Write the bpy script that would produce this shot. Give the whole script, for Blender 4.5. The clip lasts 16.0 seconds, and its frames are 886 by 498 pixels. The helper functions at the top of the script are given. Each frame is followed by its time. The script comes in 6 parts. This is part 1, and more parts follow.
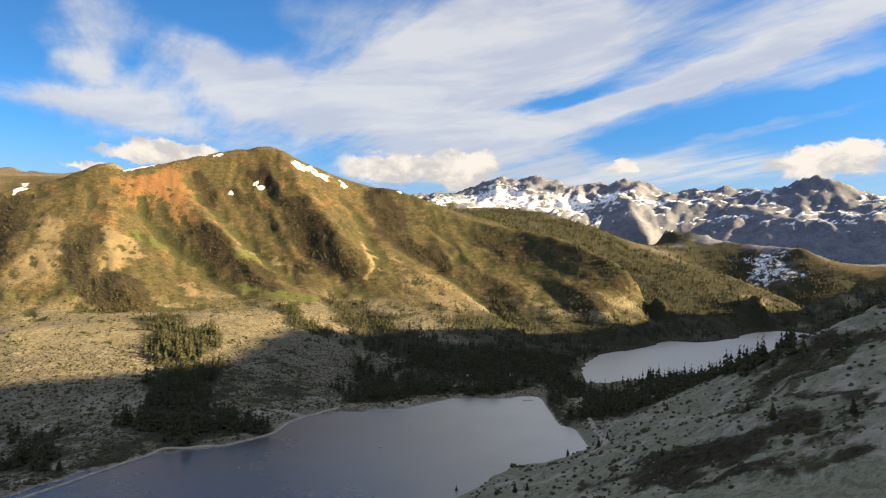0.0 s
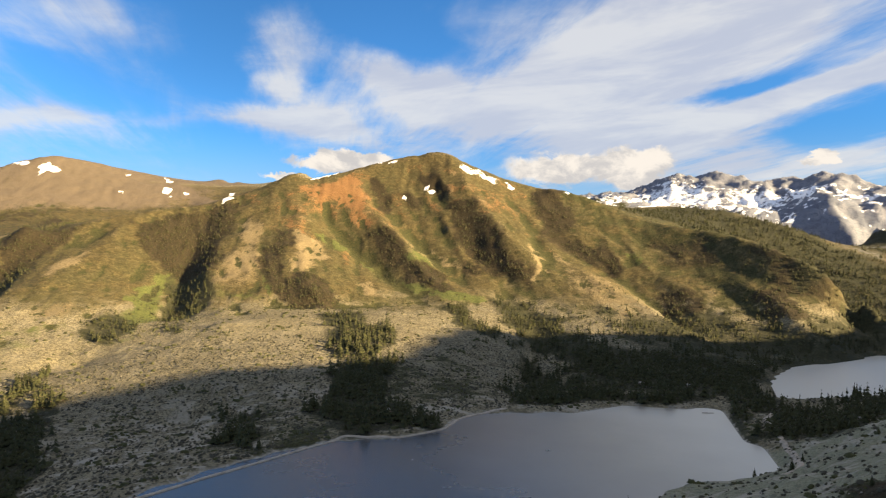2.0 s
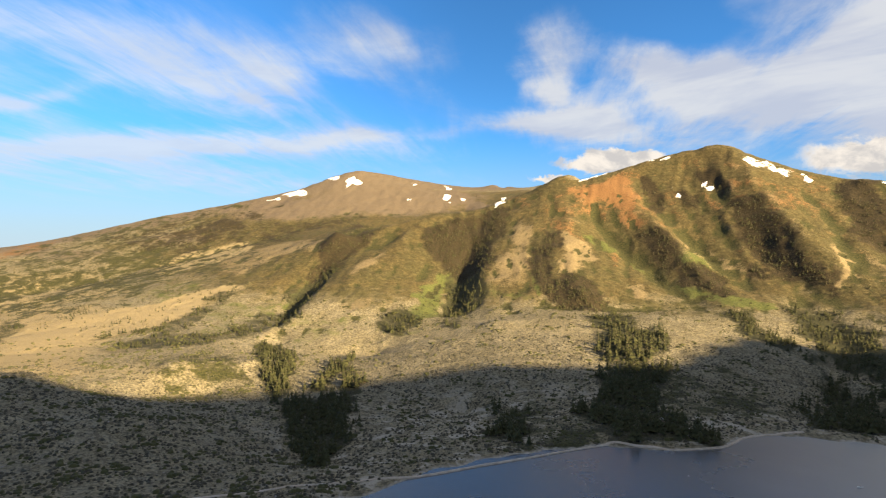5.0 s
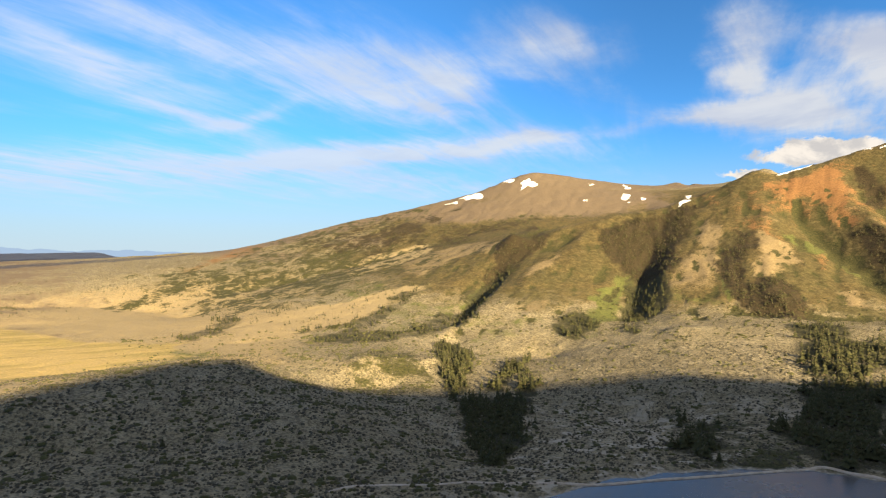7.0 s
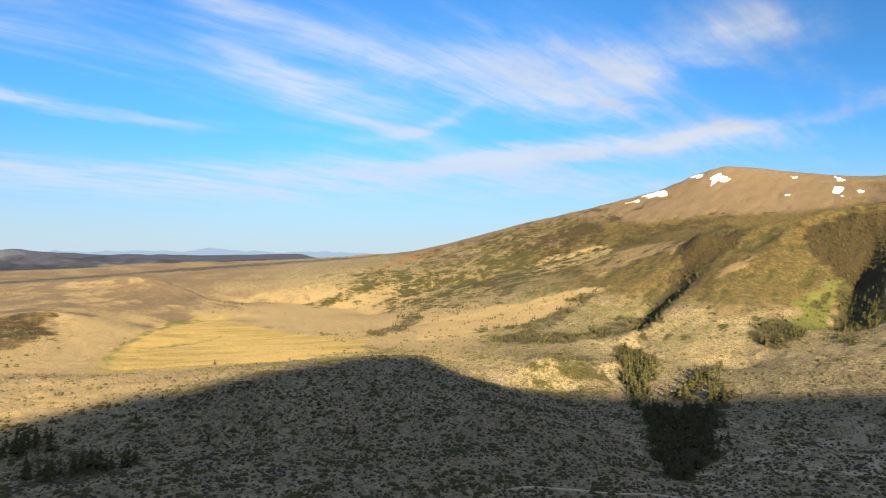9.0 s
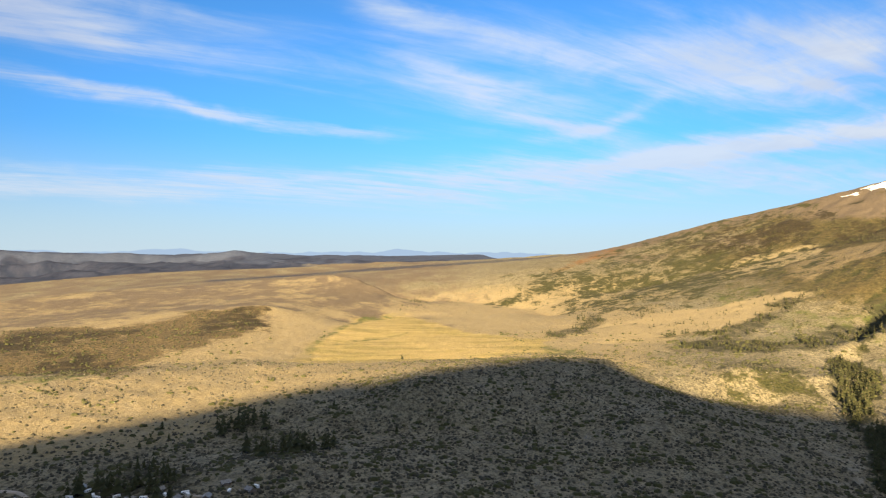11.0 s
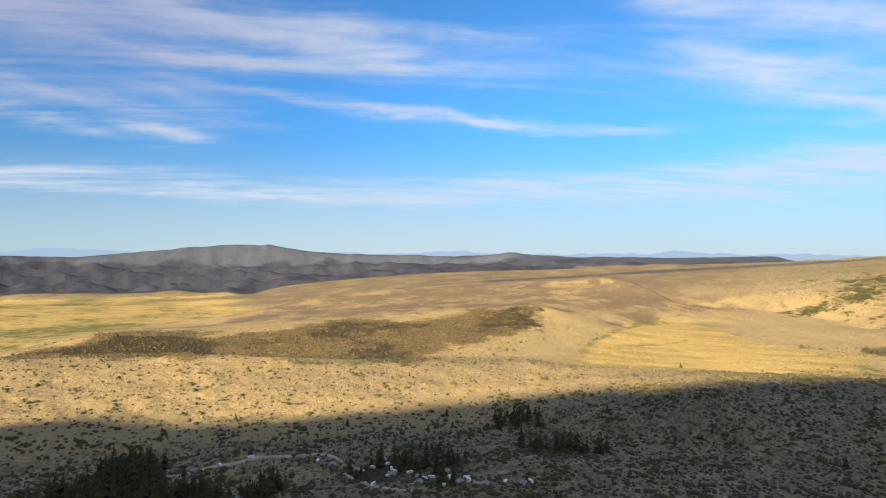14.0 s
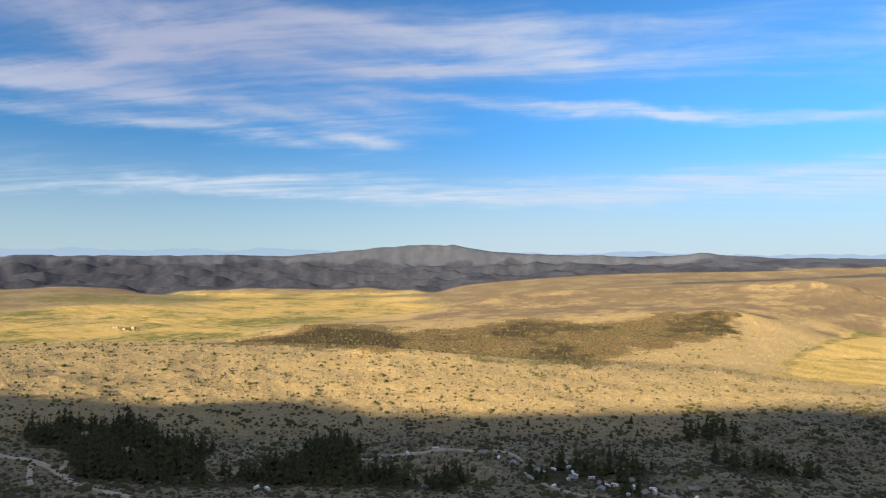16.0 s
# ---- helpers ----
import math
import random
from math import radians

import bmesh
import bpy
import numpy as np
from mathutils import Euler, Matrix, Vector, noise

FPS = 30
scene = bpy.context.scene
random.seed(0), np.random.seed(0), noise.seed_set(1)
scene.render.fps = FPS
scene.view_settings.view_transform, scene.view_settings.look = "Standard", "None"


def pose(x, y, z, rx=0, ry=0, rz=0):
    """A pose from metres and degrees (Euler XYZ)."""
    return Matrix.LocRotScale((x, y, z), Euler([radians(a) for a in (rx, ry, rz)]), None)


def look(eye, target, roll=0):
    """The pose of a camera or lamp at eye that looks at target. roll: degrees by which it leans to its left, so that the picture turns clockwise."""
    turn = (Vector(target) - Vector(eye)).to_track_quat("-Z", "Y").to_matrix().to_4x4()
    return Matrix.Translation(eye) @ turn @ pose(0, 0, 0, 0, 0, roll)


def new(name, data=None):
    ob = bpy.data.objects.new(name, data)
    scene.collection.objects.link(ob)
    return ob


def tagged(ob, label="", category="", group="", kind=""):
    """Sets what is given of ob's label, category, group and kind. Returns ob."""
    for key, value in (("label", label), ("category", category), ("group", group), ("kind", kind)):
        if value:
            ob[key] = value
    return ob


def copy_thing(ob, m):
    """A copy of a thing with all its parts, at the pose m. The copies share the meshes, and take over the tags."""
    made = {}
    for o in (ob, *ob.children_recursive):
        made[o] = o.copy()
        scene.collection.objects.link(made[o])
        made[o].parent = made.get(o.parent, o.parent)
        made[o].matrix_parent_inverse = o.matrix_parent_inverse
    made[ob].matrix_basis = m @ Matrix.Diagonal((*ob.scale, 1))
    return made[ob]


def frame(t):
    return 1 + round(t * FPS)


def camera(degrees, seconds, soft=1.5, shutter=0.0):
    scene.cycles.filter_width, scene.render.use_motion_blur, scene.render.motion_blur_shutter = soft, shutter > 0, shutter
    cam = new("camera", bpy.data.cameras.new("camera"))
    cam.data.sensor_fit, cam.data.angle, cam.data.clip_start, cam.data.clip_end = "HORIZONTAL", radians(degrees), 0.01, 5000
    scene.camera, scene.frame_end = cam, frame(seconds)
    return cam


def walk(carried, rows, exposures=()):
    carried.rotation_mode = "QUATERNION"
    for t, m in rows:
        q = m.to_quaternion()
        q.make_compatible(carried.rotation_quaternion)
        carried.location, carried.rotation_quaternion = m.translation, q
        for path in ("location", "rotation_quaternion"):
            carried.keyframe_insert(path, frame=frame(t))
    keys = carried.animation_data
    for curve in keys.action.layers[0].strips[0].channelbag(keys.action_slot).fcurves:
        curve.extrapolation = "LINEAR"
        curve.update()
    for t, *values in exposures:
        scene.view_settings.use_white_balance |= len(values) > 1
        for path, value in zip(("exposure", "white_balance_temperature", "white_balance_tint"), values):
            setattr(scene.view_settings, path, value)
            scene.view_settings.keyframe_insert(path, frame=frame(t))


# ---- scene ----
# ---- camera ----
cam = camera(69.57, 16.0, soft=1.2, shutter=0.25)
PATH = [
    (0.0, pose(0, 0, 0, 90.50, -0.40, 0.00)),
    (0.5, pose(0, 0, 0, 90.51, -0.39, 3.45)),
    (1.0, pose(0, 0, 0, 90.52, -0.40, 7.11)),
    (1.5, pose(0, 0, 0, 90.54, -0.39, 10.93)),
    (2.0, pose(0, 0, 0, 90.54, -0.40, 14.92)),
    (2.5, pose(0, 0, 0, 90.54, -0.36, 18.91)),
    (3.0, pose(0, 0, 0, 90.53, -0.38, 22.86)),
    (3.5, pose(0, 0, 0, 90.53, -0.37, 26.84)),
    (4.0, pose(0, 0, 0, 90.52, -0.42, 30.82)),
    (6.5, pose(0, 0, 0, 90.54, -0.37, 50.38)),
    (7.0, pose(0, 0, 0, 90.56, -0.38, 54.32)),
    (7.5, pose(0, 0, 0, 90.56, -0.37, 58.25)),
    (8.0, pose(0, 0, 0, 90.55, -0.38, 62.18)),
    (8.5, pose(0, 0, 0, 90.55, -0.35, 66.14)),
    (9.0, pose(0, 0, 0, 90.54, -0.32, 70.14)),
    (11.5, pose(0, 0, 0, 90.54, -0.31, 90.16)),
    (12.0, pose(0, 0, 0, 90.57, -0.36, 94.20)),
    (12.5, pose(0, 0, 0, 90.54, -0.35, 98.17)),
    (13.0, pose(0, 0, 0, 90.54, -0.31, 102.20)),
    (13.5, pose(0, 0, 0, 90.55, -0.31, 106.20)),
    (14.0, pose(0, 0, 0, 90.55, -0.30, 110.20)),
    (14.5, pose(0, 0, 0, 90.52, -0.35, 114.26)),
    (15.0, pose(0, 0, 0, 90.51, -0.35, 118.25)),
    (15.5, pose(0, 0, 0, 90.51, -0.36, 122.27)),
    (16.0, pose(0, 0, 0, 90.45, -0.47, 126.31)),
]
walk(cam, PATH)

# ---- light ----
SUN_TURN, SUN_HEIGHT = radians(99.0), radians(15.0)
scene.view_settings.exposure = 2.5
sun_data = bpy.data.lights.new("sun", "SUN")
sun_data.energy, sun_data.angle, sun_data.color = 5.0, radians(0.9), (1.0, 0.745, 0.40)
sun = new("sun", sun_data)
sun.matrix_world = look((math.sin(SUN_TURN) * math.cos(SUN_HEIGHT) * 3000, math.cos(SUN_TURN) * math.cos(SUN_HEIGHT) * 3000, math.sin(SUN_HEIGHT) * 3000), (0, 0, 0))

world = bpy.data.worlds.new("evening_sky")
scene.world = world
world.use_nodes = True
world.node_tree.nodes.clear()
wt = world.node_tree


def wire(kind, sockets=(), **settings):
    node = wt.nodes.new(kind)
    for key, value in settings.items():
        setattr(node, key, value)
    for key, value in dict(sockets).items():
        if isinstance(value, bpy.types.NodeSocket):
            wt.links.new(value, node.inputs[key])
        else:
            node.inputs[key].default_value = value
    return node


def calc(op, a, b=0.0, c=0.0):
    return wire("ShaderNodeMath", {0: a, 1: b, 2: c}, operation=op).outputs[0]


def fade(v, low, high, a=0.0, b=1.0):
    return wire("ShaderNodeMapRange", {0: v, 1: low, 2: high, 3: a, 4: b}, interpolation_type="SMOOTHSTEP").outputs[0]


def sky_mix(fac, a, b):
    node = wire("ShaderNodeMix", {0: fac}, data_type="RGBA")
    for key, value in ((6, a), (7, b)):
        if isinstance(value, bpy.types.NodeSocket):
            wt.links.new(value, node.inputs[key])
        else:
            node.inputs[key].default_value = (*value, 1.0)
    return node.outputs[2]


sky_way = wire("ShaderNodeTexCoord").outputs["Generated"]
sky_xyz = wire("ShaderNodeSeparateXYZ", {0: sky_way}).outputs
turn_deg = calc("MULTIPLY", calc("ARCTAN2", calc("MULTIPLY", sky_xyz[0], -1.0), sky_xyz[1]), 57.2958)
rise_deg = calc("MULTIPLY", calc("ARCSINE", sky_xyz[2]), 57.2958)


def sky_noise(sx, sy, slant, detail, rough, shift):
    a = calc("ADD", calc("MULTIPLY", turn_deg, sx), shift)
    b = calc("MULTIPLY", calc("ADD", rise_deg, calc("MULTIPLY", turn_deg, slant)), sy)
    v = wire("ShaderNodeCombineXYZ", {0: a, 1: b, 2: shift}).outputs[0]
    return wire("ShaderNodeTexNoise", {"Vector": v, "Scale": 1.0, "Detail": detail, "Roughness": rough, "Distortion": 0.3}).outputs["Fac"]


warp_a = sky_noise(0.09, 0.16, 0.0, 5.0, 0.6, 3.0)
warp_b = sky_noise(0.07, 0.14, 0.0, 5.0, 0.6, 11.0)
turn_w = calc("ADD", turn_deg, calc("MULTIPLY", calc("SUBTRACT", warp_a, 0.5), 7.0))
rise_w = calc("ADD", rise_deg, calc("MULTIPLY", calc("SUBTRACT", warp_b, 0.5), 3.0))
VEILS, HEAPS = [], []


def spot(turn_at, rise_at, turn, rise, wide, tall, tilt, weight):
    c, s = math.cos(radians(tilt)), math.sin(radians(tilt))
    u = calc("SUBTRACT", turn, turn_at)
    v = calc("SUBTRACT", rise, rise_at)
    p = calc("MULTIPLY_ADD", u, c / wide, calc("MULTIPLY", v, s / wide))
    q = calc("MULTIPLY_ADD", v, c / tall, calc("MULTIPLY", u, -s / tall))
    r = calc("MULTIPLY_ADD", p, p, calc("MULTIPLY", q, q))
    return calc("MULTIPLY", calc("EXPONENT", calc("MULTIPLY", r, -0.7)), weight)


def veil(turn, rise, wide, tall, tilt, weight):
    """A bank of thin high cloud: its middle and half size in degrees round the sky."""
    VEILS.append(spot(turn, rise, turn_w, rise_w, wide, tall, tilt, weight))


def heap(turn, rise, wide, tall, weight):
    """A small heaped cloud near the skyline."""
    HEAPS.append(spot(turn, rise, heap_turn, heap_rise, wide, tall, 0, weight))


veil(-9.3, 13.3, 4.7, 0.7, -6, -1.3)
veil(17.1, 18.3, 6.3, 1.5, 15, -0.7)
veil(32.8, 14.1, 3.0, 3.0, 0, -0.5)
veil(-25.8, 11.3, 11.0, 0.7, -12, -0.9)
veil(-15.6, 9.8, 8.0, 0.5, -6, -0.6)
veil(1.8, 16.4, 11.2, 4.1, 0, 1.1)
veil(8.4, 12.8, 12.9, 2.5, 0, 1)
veil(-5.7, 20.0, 9.5, 3.6, -20, 1.1)
veil(-13.2, 18.3, 8.7, 3.0, -25, 0.8)
veil(-4.3, 10.6, 10.0, 2.0, 0, 1)
veil(-22.4, 14.6, 12.8, 0.6, -15, 1.7)
veil(-11.3, 11.9, 8.4, 0.5, -12, 1.5)
veil(-19.3, 13.6, 7.4, 1.1, -12, 0.9)
veil(-30.5, 18.0, 9.7, 2.5, -15, 0.9)
veil(-26.6, 10.1, 8.0, 0.5, -14, 0.5)
veil(-32.4, 14.1, 4.9, 0.7, -10, 0.6)
veil(30.3, 16.5, 1.9, 3.0, 35, 0.8)
veil(29.5, 14.2, 3.0, 1.0, 30, 0.8)
veil(30.2, 11.5, 4.5, 0.8, 5, 0.9)
veil(25.0, 10.6, 7.0, 1.3, 8, 1)
veil(22.5, 16.8, 6.8, 2.5, 15, 0.5)
veil(16.6, 14.7, 5.9, 2.5, 0, 0.6)
veil(-20.2, 7.1, 22.7, 1.0, 0, 0.9)
veil(-8.3, 8.6, 6.0, 1.0, 0, 0.7)
veil(59.7, 15.3, 7.3, 2.8, 12, 0.64)
veil(54.4, 15.7, 2.9, 1.5, 15, 0.48)
veil(45.8, 18.5, 5.8, 2.0, 15, 0.48)
veil(48.0, 16.1, 5.9, 0.7, 12, 0.4)
veil(56.3, 9.1, 13.0, 0.8, 0, 0.44)
veil(54.3, 6.2, 15.1, 1.0, 0, 0.48)
veil(77.6, 6.9, 26.2, 1.2, -2, 0.33)
veil(51.0, 9.4, 13.0, 0.5, -6, 0.44)
veil(82.6, 15.2, 11.8, 0.7, 14, 0.44)
veil(63.7, 15.7, 14.7, 0.6, 18, 0.33)
veil(70.9, 15.2, 11.3, 1.5, 14, 0.41)
veil(62.7, 18.5, 8.2, 2.3, 22, 0.37)
veil(84.6, 13.7, 6.4, 2.0, 22, 0.36)
veil(76.4, 12.0, 7.4, 1.1, 20, 0.41)
veil(70.9, 11.8, 3.0, 0.4, -20, 0.28)
veil(46.1, 18.2, 6.3, 1.5, 0, 0.28)
veil(68.5, 8.3, 25.1, 0.9, -4, 0.28)
veil(81.7, 5.3, 20.2, 1.5, 0, 0.33)
veil(73.2, 14.1, 24.6, 6.1, 0, 0.1)
veil(58.7, 10.1, 25.0, 3.0, 0, 0.09)
veil(123.5, 5.6, 24.2, 1.0, 1, 0.32)
veil(89.8, 6.7, 24.2, 1.0, -3, 0.34)
veil(69.6, 7.6, 11.1, 1.0, -8, 0.38)
veil(80.3, 18.4, 15.9, 1.0, 14, 0.52)
veil(121.6, 18.4, 20.2, 0.8, 6, 0.6)
veil(112.4, 16.3, 20.5, 0.7, 8, 0.45)
veil(123.6, 13.0, 8.9, 0.4, 8, 0.6)
veil(115.7, 12.7, 4.0, 0.6, 12, 0.68)
veil(105.0, 11.9, 9.4, 0.5, 4, 0.75)
veil(94.4, 11.2, 3.0, 0.4, 8, 0.38)
veil(125.7, 16.0, 12.7, 0.5, 3, 0.45)
veil(131.0, 12.5, 5.0, 0.6, 10, 0.45)
veil(132.0, 9.9, 2.5, 0.4, 5, 0.6)
veil(107.6, 18.9, 12.0, 0.7, 10, 0.26)
veil(89.9, 20.4, 2.9, 1.4, 25, 0.52)
veil(82.6, 14.1, 5.4, 1.5, 25, 0.56)
veil(76.6, 11.6, 4.0, 0.6, 10, 0.45)
veil(71.6, 17.4, 11.1, 2.3, 10, 0.36)
veil(72.4, 11.5, 5.0, 0.5, -18, 0.45)
veil(109.0, 12.0, 11.0, 0.45, 5, 0.8)
veil(146.0, 15.5, 20.0, 4.5, 0, 0.12)
veil(128.0, 17.5, 16.0, 2.6, 4, 0.1)
veil(123.5, 5.0, 15.2, 0.5, 1, 0.6)
veil(97.4, 7.2, 15.1, 0.8, -4, 0.41)
veil(73.6, 7.6, 15.1, 0.7, -6, 0.45)
veil(102.5, 5.1, 32.4, 0.9, 0, 0.38)
veil(117.1, 17.7, 24.2, 3.6, 0, 0.17)
veil(82.6, 16.8, 19.4, 4.1, 0, 0.15)
veil(151.8, 18.4, 20.2, 2.3, 0, 0.64)
veil(155.8, 12.8, 17.3, 1.1, 3, 0.56)
veil(147.4, 6.0, 21.2, 0.8, -1, 0.28)
veil(159.1, 13.2, 5.4, 0.7, -4, 0.88)
veil(153.8, 14.8, 3.9, 0.5, -15, 0.72)
veil(152.6, 16.4, 2.9, 1.1, 10, 0.72)
veil(149.7, 18.3, 12.0, 1.5, 0, 0.48)
veil(155.8, 10.7, 14.0, 0.6, 1, 0.64)
veil(140.6, 11.8, 10.9, 0.5, 3, 0.56)
veil(142.9, 10.0, 7.5, 0.6, 6, 0.56)
veil(133.7, 10.4, 3.5, 0.4, 4, 0.64)
veil(123.1, 19.8, 6.2, 1.3, 0, 0.56)
veil(125.6, 16.3, 9.7, 0.5, -4, 0.48)
veil(155.7, 4.8, 10.1, 0.5, -3, 0.72)
veil(145.2, 6.1, 10.1, 0.4, -3, 0.56)
veil(135.6, 4.7, 8.1, 0.4, 3, 0.56)
veil(115.6, 18.9, 14.4, 1.5, 0, 0.28)
veil(151.8, 17.2, 21.8, 4.1, 0, 0.29)
veil(140.6, 13.9, 24.6, 3.0, 0, 0.19)
veil(149.6, 7.2, 25.2, 2.0, 0, 0.2)

thick = VEILS[0]
for v in VEILS[1:]:
    thick = calc("ADD", thick, v)
# the high cloud lies in a sheet: its fibres run along the wind and meet far off at WIND degrees
WIND = 28.0
up = calc("ADD", calc("MAXIMUM", sky_xyz[2], 0.0), 0.07)
sheet_x, sheet_y = calc("DIVIDE", sky_xyz[0], up), calc("DIVIDE", sky_xyz[1], up)
wc, ws = math.cos(radians(WIND)), math.sin(radians(WIND))
sheet_u = calc("SUBTRACT", calc("MULTIPLY", sheet_y, wc), calc("MULTIPLY", sheet_x, ws))
sheet_v = calc("ADD", calc("MULTIPLY", sheet_x, wc), calc("MULTIPLY", sheet_y, ws))


def sheet_noise(su, sv, detail, rough, warp, shift):
    v = wire("ShaderNodeCombineXYZ", {0: calc("MULTIPLY", sheet_u, su), 1: calc("MULTIPLY", sheet_v, sv), 2: shift}).outputs[0]
    return wire("ShaderNodeTexNoise", {"Vector": v, "Scale": 1.0, "Detail": detail, "Roughness": rough, "Distortion": warp}).outputs["Fac"]


streak = sheet_noise(0.55, 2.3, 7.0, 0.62, 0.9, 5.0)
fibre = sheet_noise(1.3, 8.0, 5.0, 0.6, 0.5, 9.0)
tuft = sheet_noise(1.9, 3.0, 6.0, 0.62, 0.8, 14.0)
# unseen cloud overhead, thickened to brighten the shaded ground
overhead_fill = fade(rise_deg, 22.0, 38.0, 0.0, 1.5)
grain = calc("ADD", calc("MULTIPLY", streak, 0.5), calc("ADD", calc("MULTIPLY", fibre, 0.2), calc("MULTIPLY", tuft, 0.3)))
thick = calc("ADD", calc("MULTIPLY", thick, fade(turn_deg, 34.0, 82.0, 1.0, 0.66)), overhead_fill)
cloud = fade(calc("ADD", thick, calc("MULTIPLY", calc("SUBTRACT", grain, 0.5), calc("ADD", calc("MULTIPLY", calc("MINIMUM", thick, 1.0), 3.4), 1.0))), 0.1, 1.3)
puff = sky_noise(0.28, 0.4, 0.0, 6.0, 0.65, 21.0)
heap_turn = calc("ADD", turn_deg, calc("MULTIPLY", calc("SUBTRACT", puff, 0.5), 5.0))
heap_rise = calc("ADD", rise_deg, calc("MULTIPLY", calc("SUBTRACT", sky_noise(0.3, 0.45, 0.0, 6.0, 0.65, 31.0), 0.5), 3.2))
heap(-31.1, 7.4, 3.6, 1.2, 1.0)
heap(-32.4, 8.0, 1.8, 1.0, 1.0)
heap(-15.5, 7.8, 1.2, 0.5, 1.0)
heap(-1.3, 7.6, 3.6, 1.5, 1.0)
heap(4.3, 7.6, 5.6, 1.5, 0.8)
heap(23.7, 8.2, 4.1, 0.8, 1.0)
heap(29.4, 6.8, 2.0, 0.4, 0.7)

heaped = HEAPS[0]
for v in HEAPS[1:]:
    heaped = calc("MAXIMUM", heaped, v)
heaped = fade(heaped, 0.32, 0.55)

w_sky = wire("ShaderNodeTexSky", sky_type="NISHITA", sun_disc=False, sun_elevation=SUN_HEIGHT, sun_rotation=SUN_TURN, altitude=2400.0, air_density=1.0, dust_density=0.3, ozone_density=3.6)
blue = wire("ShaderNodeVectorMath", {0: w_sky.outputs[0], 1: (0.0180, 0.0335, 0.0405)}, operation="MULTIPLY").outputs[0]
blue = wire("ShaderNodeVectorMath", {0: blue, "Scale": calc("MULTIPLY", fade(rise_deg, 0.0, 16.0, 0.62, 1.0), fade(turn_deg, 95.0, 150.0, 1.0, 0.72))}, operation="SCALE").outputs[0]
shade = fade(sky_noise(0.06, 0.3, 0.1, 5.0, 0.6, 41.0), 0.38, 0.62)
white = sky_mix(shade, (0.108, 0.112, 0.126), (0.142, 0.141, 0.14))
white = sky_mix(fade(turn_deg, 35.0, 75.0, 0.0, 0.8), white, (0.120, 0.138, 0.164))
white = sky_mix(calc("MULTIPLY", fade(turn_deg, 100.0, 145.0, 0.0, 0.95), fade(rise_deg, 6.0, 16.0)), white, (0.080, 0.085, 0.115))
gap = calc("DIVIDE", calc("SUBTRACT", turn_deg, 36.0), 15.0)
deep = calc("MULTIPLY", calc("EXPONENT", calc("MULTIPLY", calc("MULTIPLY", gap, gap), -1.0)), fade(rise_deg, 7.0, 16.0))
deep = calc("ADD", calc("MULTIPLY", deep, 0.2), calc("MULTIPLY", calc("MULTIPLY", fade(turn_deg, 78.0, 100.0), fade(turn_deg, 145.0, 120.0)), 0.08))
blue = wire("ShaderNodeVectorMath", {0: blue, "Scale": calc("SUBTRACT", 1.0, deep)}, operation="SCALE").outputs[0]
blue = sky_mix(calc("MULTIPLY", fade(rise_deg, -1.0, 11.0, 0.92, 0.0), fade(turn_deg, 112.0, 150.0, 1.0, 0.72)), blue, (0.106, 0.126, 0.144))
dome = sky_mix(calc("MULTIPLY", cloud, 0.86), blue, white)
dome = sky_mix(heaped, dome, sky_mix(fade(puff, 0.4, 0.6), (0.115, 0.11, 0.107), (0.175, 0.16, 0.142)))
range_top = calc("ADD", calc("MULTIPLY", sky_noise(0.16, 0.0, 0.0, 4.0, 0.55, 61.0), 1.6), -0.62)
dome = sky_mix(fade(calc("SUBTRACT", range_top, rise_deg), -0.02, 0.03, 0.0, 0.8), dome, (0.068, 0.092, 0.128))
w_bg = wire("ShaderNodeBackground", {0: dome, 1: 1.0})
w_out = wire("ShaderNodeOutputWorld", {0: w_bg.outputs[0]})


# ---- materials ----
class Nodes:
    """Short names for building a node tree."""

    def __init__(self, tree):
        self.tree = tree

    def put(self, kind, sockets=(), **settings):
        node = self.tree.nodes.new(kind)
        for key, value in settings.items():
            setattr(node, key, value)
        for key, value in dict(sockets).items():
            if isinstance(value, bpy.types.NodeSocket):
                self.tree.links.new(value, node.inputs[key])
            else:
                node.inputs[key].default_value = value
        return node

    def math(self, op, a, b=0.0, c=0.0):
        return self.put("ShaderNodeMath", {0: a, 1: b, 2: c}, operation=op).outputs[0]

    def ramp(self, value, low, high, a=0.0, b=1.0):
        return self.put("ShaderNodeMapRange", {0: value, 1: low, 2: high, 3: a, 4: b}, interpolation_type="SMOOTHSTEP").outputs[0]

    def mix(self, fac, a, b, blend="MIX"):
        node = self.put("ShaderNodeMix", data_type="RGBA", blend_type=blend)
        for key, value in ((0, fac), (6, a), (7, b)):
            if isinstance(value, bpy.types.NodeSocket):
                self.tree.links.new(value, node.inputs[key])
            else:
                node.inputs[key].default_value = (*value, 1.0) if key and len(value) == 3 else value
        return node.outputs[2]

    def noise(self, where, scale, detail=4.0, rough=0.55, warp=0.0):
        return self.put("ShaderNodeTexNoise", {"Vector": where, "Scale": scale, "Detail": detail, "Roughness": rough, "Distortion": warp}).outputs["Fac"]


def material(name):
    m = bpy.data.materials.new(name)
    m.use_nodes = True
    m.node_tree.nodes.clear()
    n = Nodes(m.node_tree)
    out = n.put("ShaderNodeOutputMaterial")
    shader = n.put("ShaderNodeBsdfPrincipled")
    m.node_tree.links.new(shader.outputs[0], out.inputs[0])
    return m, n, shader


